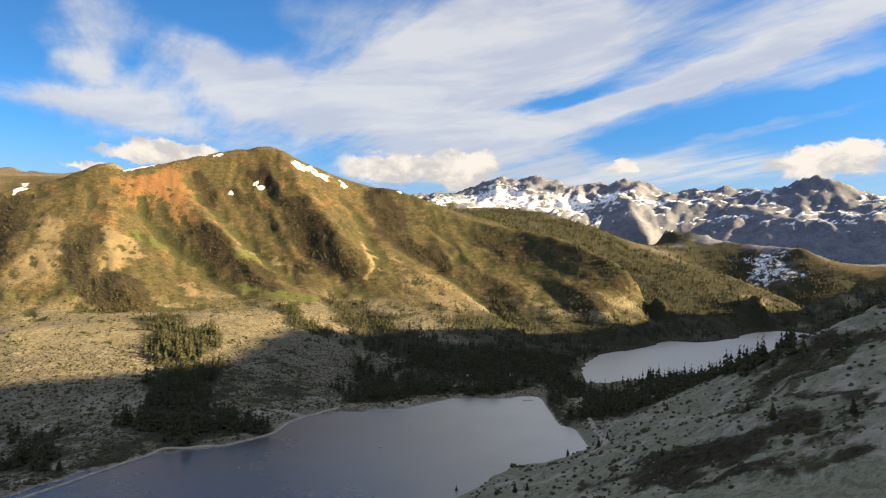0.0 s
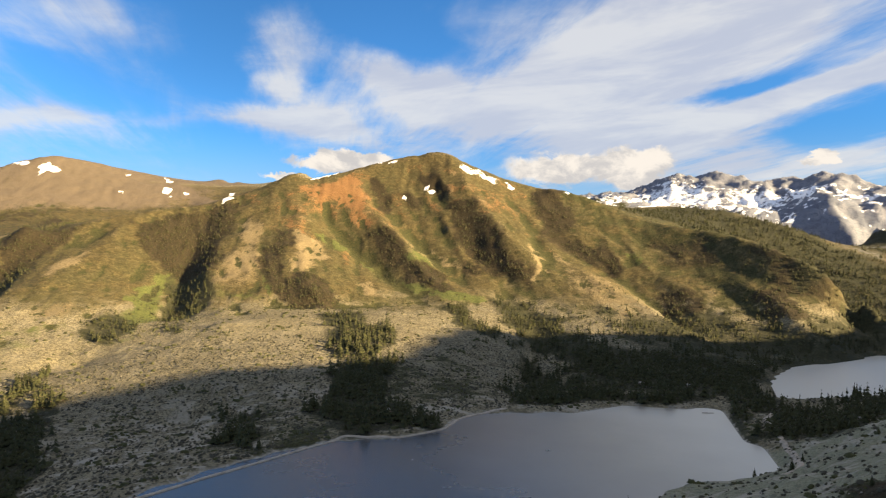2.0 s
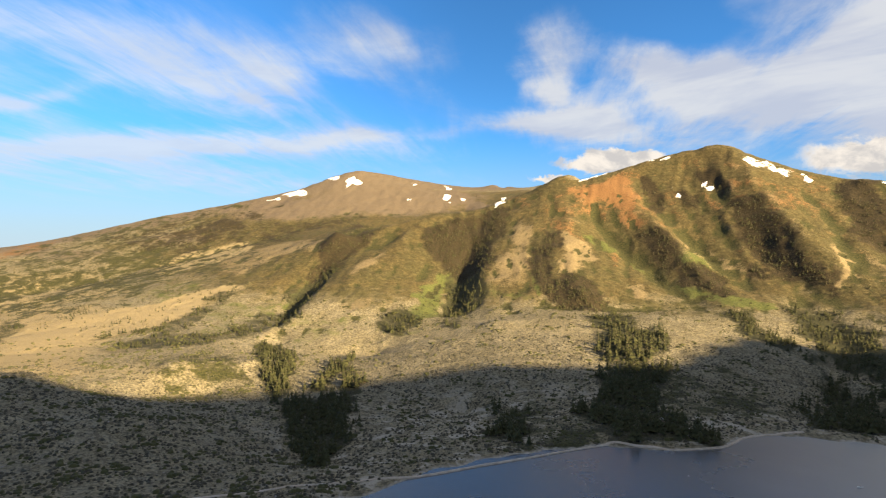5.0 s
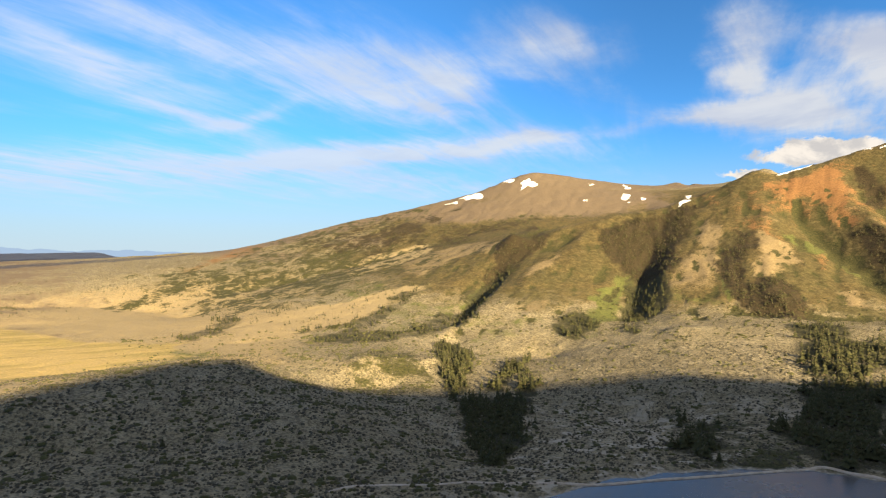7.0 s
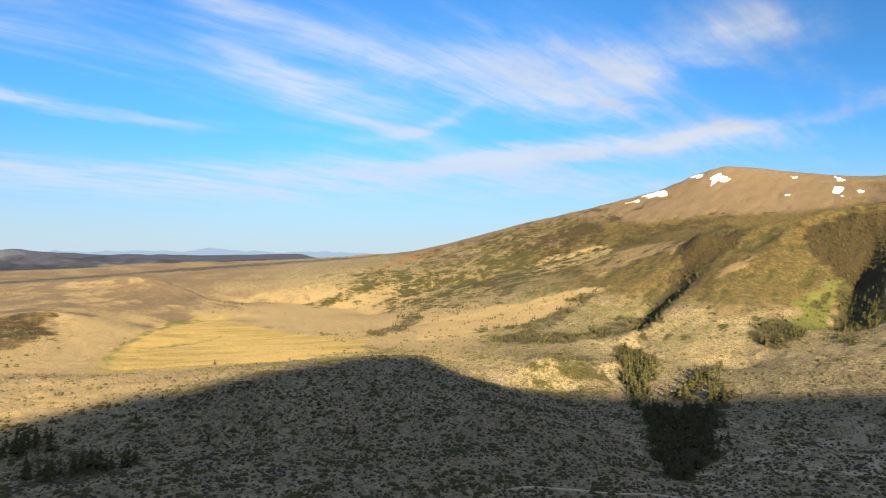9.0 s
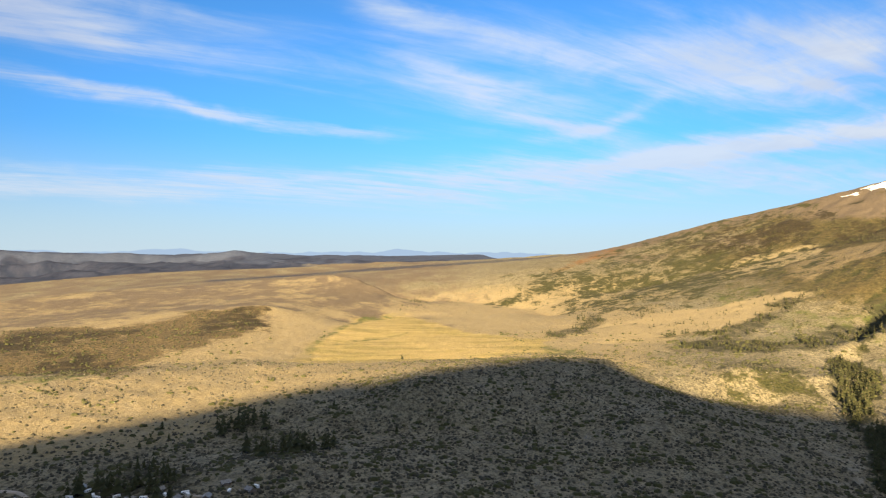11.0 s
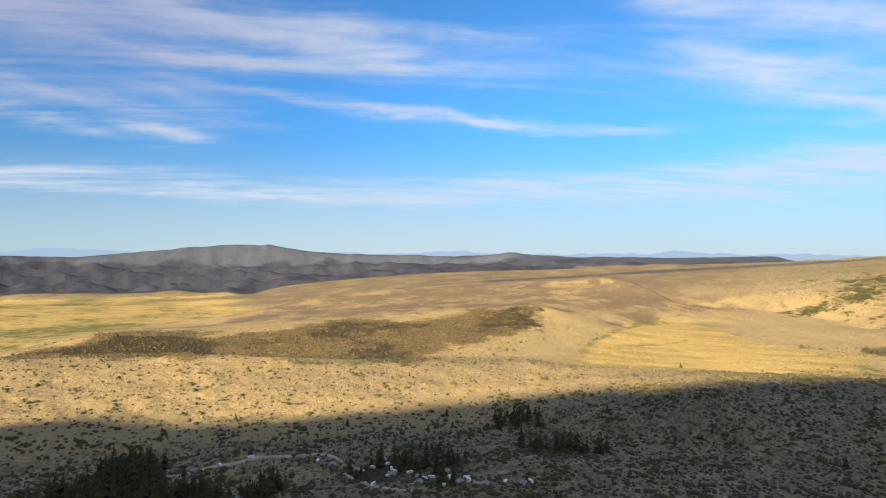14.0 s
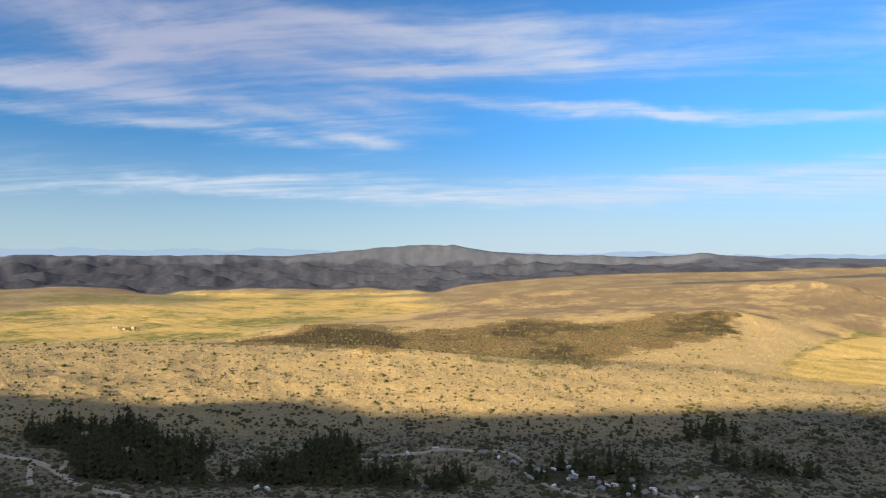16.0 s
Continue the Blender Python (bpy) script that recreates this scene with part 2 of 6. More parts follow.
def land_material():
    m, n, shader = material("land")
    at = n.put("ShaderNodeTexCoord").outputs["Object"]
    one = n.put("ShaderNodeVertexColor", layer_name="cover_one")
    two = n.put("ShaderNodeVertexColor", layer_name="cover_two")
    a = n.put("ShaderNodeSeparateColor", {0: one.outputs[0]}).outputs
    b = n.put("ShaderNodeSeparateColor", {0: two.outputs[0]}).outputs
    forest, green, red, pale, brush = a[0], a[1], a[2], one.outputs[1], two.outputs[1]
    gold, snow, alpine = b[0], b[1], b[2]
    hazy_rock, olive, bank = n.put("ShaderNodeSeparateColor", {0: n.put("ShaderNodeVertexColor", layer_name="cover_three").outputs[0]}).outputs[:3]
    four = n.put("ShaderNodeVertexColor", layer_name="cover_four")
    shrub, sage, lit_straw = n.put("ShaderNodeSeparateColor", {0: four.outputs[0]}).outputs[:3]
    heath = four.outputs[1]
    hazy_dark = n.put("ShaderNodeVertexColor", layer_name="cover_three").outputs[1]
    five = n.put("ShaderNodeVertexColor", layer_name="cover_five")
    hazy_hill, tan = n.put("ShaderNodeSeparateColor", {0: five.outputs[0]}).outputs[:2]
    stony = five.outputs[1]
    wide = n.noise(at, 0.006, 5.0, 0.6)
    ragged = n.noise(at, 0.011, 6.0, 0.68, 0.5)
    mid = n.noise(at, 0.035, 5.0, 0.65, 0.4)
    fine = n.noise(at, 0.22, 4.0, 0.7)
    grit = n.noise(at, 0.9, 3.0, 0.7)
    # sage steppe: pale grass, olive sage, bare earth
    c = n.mix(n.ramp(mid, 0.38, 0.64), (0.146, 0.127, 0.080), (0.228, 0.200, 0.130))
    c = n.mix(n.ramp(wide, 0.35, 0.65), c, n.mix(mid, (0.124, 0.107, 0.066), (0.196, 0.171, 0.108)))
    clump = n.noise(at, 0.16, 5.0, 0.66, 0.6)

    def lay(c, mask, soft, dark, light, level=0.5):
        edge = n.math("ADD", mask, n.math("MULTIPLY", n.math("SUBTRACT", mid, 0.5), soft))
        edge = n.math("ADD", edge, n.math("MULTIPLY", n.math("SUBTRACT", fine, 0.5), 0.9))
        edge = n.math("ADD", edge, n.math("MULTIPLY", n.math("SUBTRACT", ragged, 0.5), soft * 1.3))
        share = n.math("MULTIPLY", n.ramp(edge, level - 0.26, level + 0.26), n.ramp(mask, 0.0, 0.2))
        return n.mix(share, c, n.mix(n.ramp(fine, 0.35, 0.65), dark, light))

    # straw-coloured grass of the eastern terraces, painted paler where the sun falls; grey-green grass of the near
    # slope
    c = lay(c, lit_straw, 0.6, n.mix(wide, (0.178, 0.139, 0.074), (0.212, 0.167, 0.092)), n.mix(mid, (0.266, 0.213, 0.112), (0.346, 0.280, 0.154)))
    c = lay(c, sage, 0.6, (0.150, 0.156, 0.104), n.mix(mid, (0.205, 0.206, 0.141), (0.300, 0.292, 0.204)))
    # dark sage and bitterbrush between the grass, pale stones
    few = n.math("SUBTRACT", 1.0, n.math("ADD", n.math("MULTIPLY", lit_straw, 0.45), n.math("MULTIPLY", sage, 0.35)))
    c = n.mix(n.math("MULTIPLY", n.ramp(fine, 0.505, 0.55), n.math("MULTIPLY", few, 0.72)), c, (0.042, 0.037, 0.022))
    c = n.mix(n.math("MULTIPLY", n.ramp(clump, 0.525, 0.56), n.math("MULTIPLY", few, 0.6)), c, n.mix(fine, (0.026, 0.025, 0.018), (0.066, 0.061, 0.043)))
    c = n.mix(n.math("MULTIPLY", n.ramp(grit, 0.58, 0.70), 0.4), c, (0.30, 0.266, 0.200))
    soil = n.noise(at, 0.028, 6.0, 0.7, 0.8)
    c = n.mix(n.math("MULTIPLY", n.ramp(soil, 0.49, 0.62), n.math("ADD", n.math("MULTIPLY", stony, 0.85), 0.12)), c, n.mix(fine, (0.190, 0.172, 0.136), (0.350, 0.322, 0.264)))
    c = lay(c, olive, 0.9, n.mix(n.ramp(ragged, 0.42, 0.58), (0.046, 0.036, 0.015), (0.036, 0.034, 0.014)), n.mix(n.ramp(wide, 0.42, 0.58), (0.090, 0.070, 0.030), (0.072, 0.063, 0.028)))
    c = n.mix(n.math("MULTIPLY", olive, n.math("MULTIPLY", n.ramp(clump, 0.50, 0.58), 0.6)), c, n.mix(fine, (0.020, 0.021, 0.009), (0.058, 0.052, 0.021)))
    speck = n.noise(at, 0.07, 4.0, 0.7, 0.4)
    c = n.mix(n.math("MULTIPLY", olive, n.math("MULTIPLY", n.ramp(speck, 0.53, 0.58), 0.62)), c, n.mix(fine, (0.014, 0.014, 0.006), (0.042, 0.037, 0.016)))
    c = n.mix(n.math("MULTIPLY", olive, n.math("MULTIPLY", n.ramp(speck, 0.46, 0.40), 0.4)), c, (0.115, 0.088, 0.040))
    c = lay(c, alpine, 0.9, (0.070, 0.055, 0.039), (0.116, 0.093, 0.067))
    # blue of the distance haze is mixed into these hill and crag colours
    c = lay(c, hazy_hill, 0.3, (0.022, 0.030, 0.056), n.mix(n.ramp(ragged, 0.4, 0.6), (0.033, 0.043, 0.075), (0.046, 0.057, 0.092)))
    c = lay(c, hazy_rock, 0.5, n.mix(n.ramp(mid, 0.4, 0.6), (0.066, 0.076, 0.104), (0.124, 0.136, 0.172)), n.mix(n.ramp(ragged, 0.4, 0.6), (0.135, 0.145, 0.180), (0.215, 0.220, 0.250)))
    c = lay(c, hazy_dark, 0.3, n.mix(n.ramp(mid, 0.42, 0.58), (0.009, 0.014, 0.032), (0.016, 0.021, 0.041)), n.mix(n.ramp(ragged, 0.42, 0.58), (0.014, 0.020, 0.040), (0.028, 0.033, 0.056)))
    c = lay(c, red, 1.3, (0.105, 0.055, 0.022), (0.175, 0.097, 0.042))
    # mown and watered bands of the hay meadows
    band = n.noise(n.put("ShaderNodeVectorMath", {0: at, 1: (0.022, 0.0035, 0.0)}, operation="MULTIPLY").outputs[0], 1.0, 5.0, 0.62, 0.5)
    c = lay(c, gold, 0.9, n.mix(n.ramp(band, 0.42, 0.5), (0.150, 0.128, 0.042), (0.230, 0.182, 0.070)), n.mix(n.ramp(band, 0.44, 0.62), (0.262, 0.208, 0.080), (0.345, 0.262, 0.116)))
    c = lay(c, green, 1.3, (0.046, 0.056, 0.017), (0.086, 0.094, 0.029))
    c = lay(c, pale, 1.0, (0.118, 0.092, 0.048), (0.172, 0.136, 0.078))
    c = lay(c, tan, 0.5, (0.186, 0.150, 0.082), n.mix(mid, (0.215, 0.175, 0.098), (0.262, 0.214, 0.124)))
    c = lay(c, heath, 1.8, (0.066, 0.050, 0.024), (0.136, 0.102, 0.050))
    c = n.mix(n.math("MULTIPLY", heath, n.ramp(clump, 0.50, 0.56)), c, (0.040, 0.033, 0.018))
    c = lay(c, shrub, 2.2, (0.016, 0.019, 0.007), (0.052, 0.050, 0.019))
    # brush drawn near black: the shade between its shrubs is in the colour
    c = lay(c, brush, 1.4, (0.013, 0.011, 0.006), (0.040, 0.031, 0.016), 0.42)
    c = lay(c, forest, 0.8, (0.018, 0.021, 0.011), (0.039, 0.037, 0.018))
    c = lay(c, bank, 0.4, (0.216, 0.198, 0.168), (0.330, 0.306, 0.264))
    snowy = n.ramp(n.math("ADD", snow, n.math("ADD", n.math("MULTIPLY", n.math("SUBTRACT", mid, 0.5), 1.3), n.math("MULTIPLY", n.math("SUBTRACT", fine, 0.5), 0.6))), 0.42, 0.56)
    c = n.mix(snowy, c, (0.76, 0.77, 0.80))
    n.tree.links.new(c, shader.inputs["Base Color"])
    shader.inputs["Roughness"].default_value = 0.92
    shader.inputs["Specular IOR Level"].default_value = 0.15
    bump = n.put("ShaderNodeBump", {"Strength": 0.7, "Distance": 2.2, "Height": n.math("ADD", fine, n.math("MULTIPLY", mid, 2.0))})
    n.tree.links.new(bump.outputs[0], shader.inputs["Normal"])
    return m


def water_material():
    m, n, shader = material("lake_water")
    at = n.put("ShaderNodeTexCoord").outputs["Object"]
    shader.inputs["Base Color"].default_value = (0.060, 0.062, 0.066, 1)
    shader.inputs["IOR"].default_value = 3.2
    ripple = n.math("ADD", n.noise(at, 0.35, 3.0, 0.6), n.math("MULTIPLY", n.noise(at, 0.05, 2.0, 0.5), 2.0))
    bump = n.put("ShaderNodeBump", {"Strength": 0.05, "Distance": 0.3, "Height": ripple})
    n.tree.links.new(bump.outputs[0], shader.inputs["Normal"])
    shader.inputs["Specular Tint"].default_value = (1.0, 0.96, 0.86, 1)
    # calm under the northern shore, ruffled by the wind elsewhere
    xyz = n.put("ShaderNodeSeparateXYZ", {0: at}).outputs
    calm = n.math("ADD", n.math("SUBTRACT", n.math("MULTIPLY", xyz[0], -1.0), n.math("MULTIPLY", xyz[1], 0.55)), n.math("MULTIPLY", n.noise(at, 0.006, 4.0, 0.6), 160.0))
    wind_gleam = n.ramp(calm, -700.0, -60.0, 1.0, 0.0)
    # reflection strength also rises out there, to brighten the far water
    n.tree.links.new(n.math("ADD", n.math("MULTIPLY", wind_gleam, 1.0), 0.10), shader.inputs["Specular IOR Level"])
    n.tree.links.new(n.math("ADD", n.math("MULTIPLY", wind_gleam, 0.16), n.ramp(n.noise(at, 0.008, 4.0, 0.6), 0.35, 0.65, 0.24, 0.28)), shader.inputs["Roughness"])
    return m


LAND_MAT, WATER_MAT = land_material(), water_material()

# ---- the land: crest and valley lines, the surface stretched between them ----
LAKE = -250.0
REACH, CELL = 4960.0, 20.0
LINES = []
SHORES = {}


def crest(name, *places):
    """A line of the land (crest, gully, foot, terrace edge) in plan and height."""
    LINES.append(places)


def shore(name, *places):
    """The outline of a lake in plan."""
    SHORES[name] = np.array(places, float)


shore("lower", (17, 660), (49, 710), (79, 752), (140, 780), (179, 814), (196, 877), (173, 966), (164, 1075), (168, 1149), (168, 1129), (129, 1119), (74, 1113), (25, 1106), (-24, 1072), (-63, 1029), (-111, 1018), (-162, 1017), (-206, 975), (-230, 928), (-229, 877), (-275, 826), (-352, 792), (-405, 716), (-437, 650), (-467, 564), (-456, 554), (-475, 511), (-475, 460), (-560, 260), (-470, 200), (-300, 260), (-150, 430), (-50, 520))
shore("upper", (261, 1243), (334, 1469), (396, 1613), (568, 1749), (652, 1878), (764, 1848), (888, 1941), (1010, 2087), (1139, 2157), (1201, 2098), (1030, 1650), (860, 1350), (620, 1130), (605, 1348), (553, 1366), (468, 1331), (356, 1268))
crest("summit_ridge", (-1218, 2410, 310), (-1087, 2526, 357), (-927, 2642, 422), (-721, 2706, 458), (-616, 2721, 396), (-474, 2739, 339), (-328, 2740, 291), (-205, 2722, 278), (-95, 2698, 236), (13, 2650, 176), (149, 2556, 128), (356, 2424, 90), (461, 2304, 50), (553, 2181, 2), (639, 2084, -68), (706, 2010, -127), (743, 1943, -231))
crest("shoulder_ridge", (-1261, 2387, 343), (-1386, 2294, 263), (-1508, 2143, 189), (-1647, 1960, 154), (-1745, 1790, 104))
crest("shoulder_back", (-1532, 2752, 282), (-1784, 2535, 164), (-1968, 2265, 128), (-2076, 2096, 110))
crest("gully_a", (-974, 2495, 301), (-908, 2412, 209), (-775, 2274, 97), (-639, 2159, -3), (-464, 1989, -99))
crest("gully_b", (-845, 2576, 328), (-730, 2389, 165), (-558, 2218, 37), (-412, 2077, -56), (-296, 1927, -138))
crest("crest_b", (-811, 2649, 408), (-667, 2470, 216), (-594, 2315, 121), (-487, 2164, -2), (-352, 2050, -74))
crest("gully_c", (-727, 2602, 366), (-619, 2451, 226), (-579, 2322, 121), (-457, 2154, -22), (-330, 2031, -87), (-241, 1901, -144), (-210, 1782, -190))
crest("crest_c", (-707, 2699, 447), (-524, 2463, 238), (-382, 2278, 100), (-273, 2141, 0), (-237, 2077, -55))
crest("gully_d", (-448, 2657, 293), (-367, 2516, 178), (-294, 2382, 84), (-227, 2213, -10), (-220, 2071, -73), (-230, 1943, -130), (-202, 1774, -180), (-205, 1624, -230), (-177, 1459, -271), (-142, 1215, -279))
crest("crest_e", (-330, 2720, 277), (-271, 2363, 73), (-165, 2214, -19), (-44, 2100, -73), (113, 1915, -150), (224, 1665, -221))
crest("gully_e", (-280, 2636, 233), (-253, 2450, 108), (-162, 2324, 22), (-8, 2186, -75), (120, 2034, -151), (182, 1836, -217))
crest("crest_f", (-205, 2722, 271), (-131, 2495, 112), (34, 2390, 44), (149, 2215, -52), (228, 2118, -91), (239, 1903, -182), (268, 1709, -231))
crest("gully_f", (36, 2570, 134), (139, 2385, 24), (263, 2177, -73), (381, 1987, -154), (446, 1756, -228))
crest("crest_g", (256, 2497, 103), (380, 2186, -54), (471, 1922, -148), (509, 1706, -222))
crest("crest_a", (-1083, 2517, 347), (-942, 2336, 202), (-755, 2162, 73), (-586, 1983, -55), (-407, 1815, -146))
crest("red_hill", (-1175, 2387, 290), (-1126, 2172, 167), (-1030, 1955, 46), (-917, 1774, -52), (-773, 1608, -132))
crest("red_gully", (-1058, 2232, 142), (-933, 2129, 33), (-725, 1978, -73), (-546, 1795, -145))
crest("west_spur", (-1385, 2248, 231), (-1262, 1899, 41), (-1184, 1685, -53), (-1048, 1549, -131), (-945, 1480, -169))
crest("west_gully", (-1452, 2025, 110), (-1339, 1803, -39), (-1225, 1609, -141), (-1134, 1451, -199))
crest("west_spur2", (-1660, 1910, 140), (-1571, 1721, 39), (-1544, 1511, -38), (-1484, 1385, -86), (-1231, 1308, -169))
crest("ravine", (-1838, 1649, 100), (-1714, 1459, -76), (-1557, 1230, -178), (-1343, 1001, -228), (-1188, 879, -248), (-995, 776, -274), (-800, 664, -288), (-656, 562, -290))
crest("terrace", (-895, 1326, -164), (-802, 1431, -159), (-671, 1507, -158), (-543, 1600, -153), (-420, 1565, -175), (-298, 1511, -201), (-116, 1415, -238), (20, 1330, -240))
crest("terrace_back", (-985, 1458, -148), (-880, 1570, -148), (-733, 1644, -152), (-560, 1742, -149))
crest("terrace_mid", (-688, 995, -215), (-627, 1070, -221), (-503, 1068, -229), (-401, 1184, -232), (-271, 1261, -235))
crest("terrace_left", (-1096, 1110, -251), (-1155, 1048, -247), (-1194, 769, -225), (-1213, 658, -214))
crest("terrace_left_low", (-635, 874, -273), (-739, 787, -271), (-724, 690, -267))
crest("east_front", (-1117, 685, -276), (-1145, 572, -267), (-1162, 461, -238), (-1179, 350, -196), (-1160, 214, -195), (-1057, 85, -195), (-980, 17, -191))
crest("east_crest", (-1164, 398, -189), (-1182, 301, -190), (-1190, 157, -203), (-1250, 5, -214), (-1240, -159, -214), (-1256, -334, -216), (-1166, -476, -214), (-1060, -644, -203), (-975, -798, -188), (-923, -857, -182))
crest("east_crest2", (-981, -998, -200), (-836, -1098, -193), (-697, -1180, -183), (-550, -1211, -178), (-410, -1191, -171))
crest("east_slope", (-876, 394, -218), (-844, 249, -244), (-872, 115, -244), (-879, -34, -246), (-830, -181, -246), (-714, -361, -228), (-589, -481, -214))
crest("camp_flat", (-684, -92, -211), (-654, -187, -223), (-624, -295, -232), (-555, -393, -237), (-464, -470, -237), (-391, -556, -230), (-308, -617, -214), (-226, -652, -199))
crest("camp_flat_far", (-691, -404, -239), (-609, -519, -240), (-518, -623, -238), (-415, -701, -225), (-316, -757, -208), (-268, -775, -201))
crest("lake_head", (229, 1462, -243), (142, 1368, -240), (42, 1277, -236), (308, 1605, -238), (482, 1773, -240))
crest("lake_head_foot", (-114, 1556, -206), (23, 1540, -214), (161, 1552, -220), (302, 1571, -222))
crest("isthmus", (244, 957, -243), (297, 1056, -240), (358, 1101, -240), (263, 1111, -243), (468, 1210, -242))
crest("meadow_far", (-2188, -145, -228), (-2382, 112, -226), (-2098, 363, -226), (-1833, 511, -224), (-1684, 654, -222))
crest("meadow_mid", (-1474, -215, -235), (-1799, -71, -234), (-1845, 165, -234), (-1647, 419, -230))
crest("meadow_near", (-1430, -183, -240), (-1464, 6, -240), (-1460, 192, -240))
crest("knoll", (-2874, -190, -236), (-2899, 86, -213), (-2831, 325, -211), (-2649, 523, -228), (-2374, 604, -242))
crest("floor_far", (-1420, -4137, -250), (-1835, -3701, -250), (-2238, -3204, -250), (-2684, -2735, -250), (-3235, -2393, -250))
crest("floor_mid", (-882, -2568, -250), (-1131, -2279, -250), (-1332, -1905, -250), (-1796, -1828, -250), (-2281, -1881, -250))
crest("floor_near", (-663, -1928, -250), (-836, -1838, -250), (-1064, -1656, -250), (-1161, -1578, -250))
crest("speckled_hill", (-992, -1417, -234), (-1125, -1405, -219), (-1239, -1374, -204), (-1374, -1283, -210), (-1548, -1186, -211), (-1768, -1037, -208), (-1933, -821, -195), (-2057, -627, -178), (-2105, -437, -163), (-2131, -287, -201), (-2114, -158, -230))
crest("speckled_foot", (-969, -1273, -227), (-1186, -1013, -232), (-1294, -758, -239), (-1385, -521, -236), (-1449, -300, -231), (-1482, -231, -232))
crest("back_hill", (-1735, -1509, -245), (-2051, -1516, -215), (-2415, -1418, -171), (-2664, -1268, -155), (-2824, -1012, -146), (-2913, -719, -126), (-2908, -496, -106), (-2883, -310, -90), (-2843, -195, -105), (-2749, -73, -157))
crest("back_hill_front", (-2113, -1240, -210), (-2339, -881, -187), (-2448, -508, -163), (-2434, -278, -169))
crest("back_hill_end", (-2890, -243, -97), (-2848, -114, -157), (-2800, -2, -195))
crest("brown_skyline", (-2215, 3271, 437), (-2317, 3199, 414), (-2439, 3044, 430), (-2651, 2792, 475), (-2781, 2663, 504), (-2846, 2518, 452), (-2915, 2360, 373), (-3033, 2119, 302), (-3158, 1928, 247), (-3285, 1702, 191), (-3381, 1502, 130), (-3510, 1319, 71), (-3618, 1162, 31), (-3788, 928, -10), (-4043, 680, -25), (-4280, 419, -37))
crest("brown_foot", (-1986, 2698, 233), (-2237, 2357, 194), (-2358, 2089, 161), (-2412, 1784, 72), (-2475, 1512, -9), (-2594, 1181, -98), (-2658, 879, -166))
crest("brown_spur", (-2773, 2656, 503), (-2707, 2313, 323), (-2588, 2096, 214))
crest("fan_mid", (-1721, 1526, -35), (-1768, 1309, -93), (-1838, 1016, -164), (-1859, 737, -206), (-1922, 553, -226))
crest("fan_edge", (-1384, 988, -208), (-1452, 804, -217), (-1580, 626, -226), (-1665, 537, -236))
crest("fan_ridge", (-1637, 1755, 49), (-1620, 1513, -33), (-1501, 1240, -133), (-1362, 991, -206))
crest("mid_rise", (-3130, 1045, -39), (-3227, 690, -71), (-3187, 284, -129), (-3100, 11, -169))
crest("dark_rise", (-3925, 998, 8), (-3966, 520, -29), (-3900, 14, -66), (-3769, -486, -102), (-3614, -795, -127))
crest("peaklet", (-2245, 3310, 371), (-2184, 3375, 435), (-2125, 3448, 415), (-1995, 3582, 458), (-1899, 3633, 518), (-1802, 3683, 460))
crest("far_hills", (-1543, -4503, -44), (-1651, -4464, -22), (-1820, -4398, -39), (-2069, -4331, -27), (-2272, -4206, -36), (-2518, -4063, -27), (-2797, -3876, -21), (-3014, -3710, -43), (-3214, -3511, -8), (-3434, -3268, 28), (-3707, -2954, 73), (-3859, -2753, 67), (-4022, -2509, 19), (-4206, -2185, -7), (-4362, -1856, 0), (-4499, -1492, -21), (-4573, -1167, 22), (-4621, -961, 8), (-4664, -728, -20), (-4704, -383, -2), (-4718, -126, -6))
crest("far_hills_left", (-4700, 616, 6), (-4740, 57, -9), (-4713, -398, -17))
crest("far_hills_east", (-4779, 75, -32), (-4768, 341, -16), (-4751, 530, -38))
crest("sawtooth", (-117, 4448, 397), (1, 4450, 414), (133, 4498, 403), (260, 4493, 479), (417, 4481, 539), (477, 4475, 491), (632, 4455, 537), (786, 4431, 512), (855, 4418, 456), (960, 4417, 457), (1144, 4373, 488), (1234, 4348, 509), (1281, 4335, 473), (1392, 4300, 513), (1434, 4287, 439), (1562, 4242, 409), (1660, 4204, 432), (1755, 4165, 385), (1809, 4120, 418), (1900, 4079, 425), (2100, 3980, 416), (2185, 3911, 434), (2261, 3833, 478), (2359, 3773, 414), (2430, 3728, 357), (2487, 3690, 308), (2538, 3655, 345))
crest("snow_bench", (130, 4148, 291), (425, 4158, 319), (642, 4130, 301), (889, 4084, 292), (1069, 4082, 354), (1389, 3964, 311), (1717, 3833, 270), (1961, 3714, 280))
crest("cirque_foot", (891, 3643, 9), (1099, 3585, -53), (1314, 3566, -26), (1580, 3456, -32), (1820, 3336, -50), (1942, 3149, -124), (2139, 3080, -65))
crest("cliff_rib", (1127, 4098, 392), (1119, 3762, 244), (1161, 3581, 106))
crest("forest_ridge", (-13, 3300, 231), (253, 3340, 253), (507, 3261, 220), (733, 3115, 140), (908, 2964, 35), (1137, 2754, -51), (1241, 2565, -114), (1318, 2414, -171), (1307, 2248, -238))
crest("forest_ridge_foot", (540, 2696, -42), (622, 2370, -162), (658, 2026, -227), (733, 1986, -243), (941, 2056, -243), (1220, 2235, -243))
crest("granite_dome", (1224, 3492, 135), (1399, 3317, 86), (1546, 3084, 54), (1644, 2919, 40), (1706, 2766, -35), (1709, 2586, -124), (1711, 2464, -161))
crest("granite_foot", (1202, 2911, -118), (1328, 2745, -159), (1390, 2545, -202), (1403, 2307, -244))
crest("valley_head", (1654, 2382, -134), (1446, 2280, -220), (1281, 2170, -239))
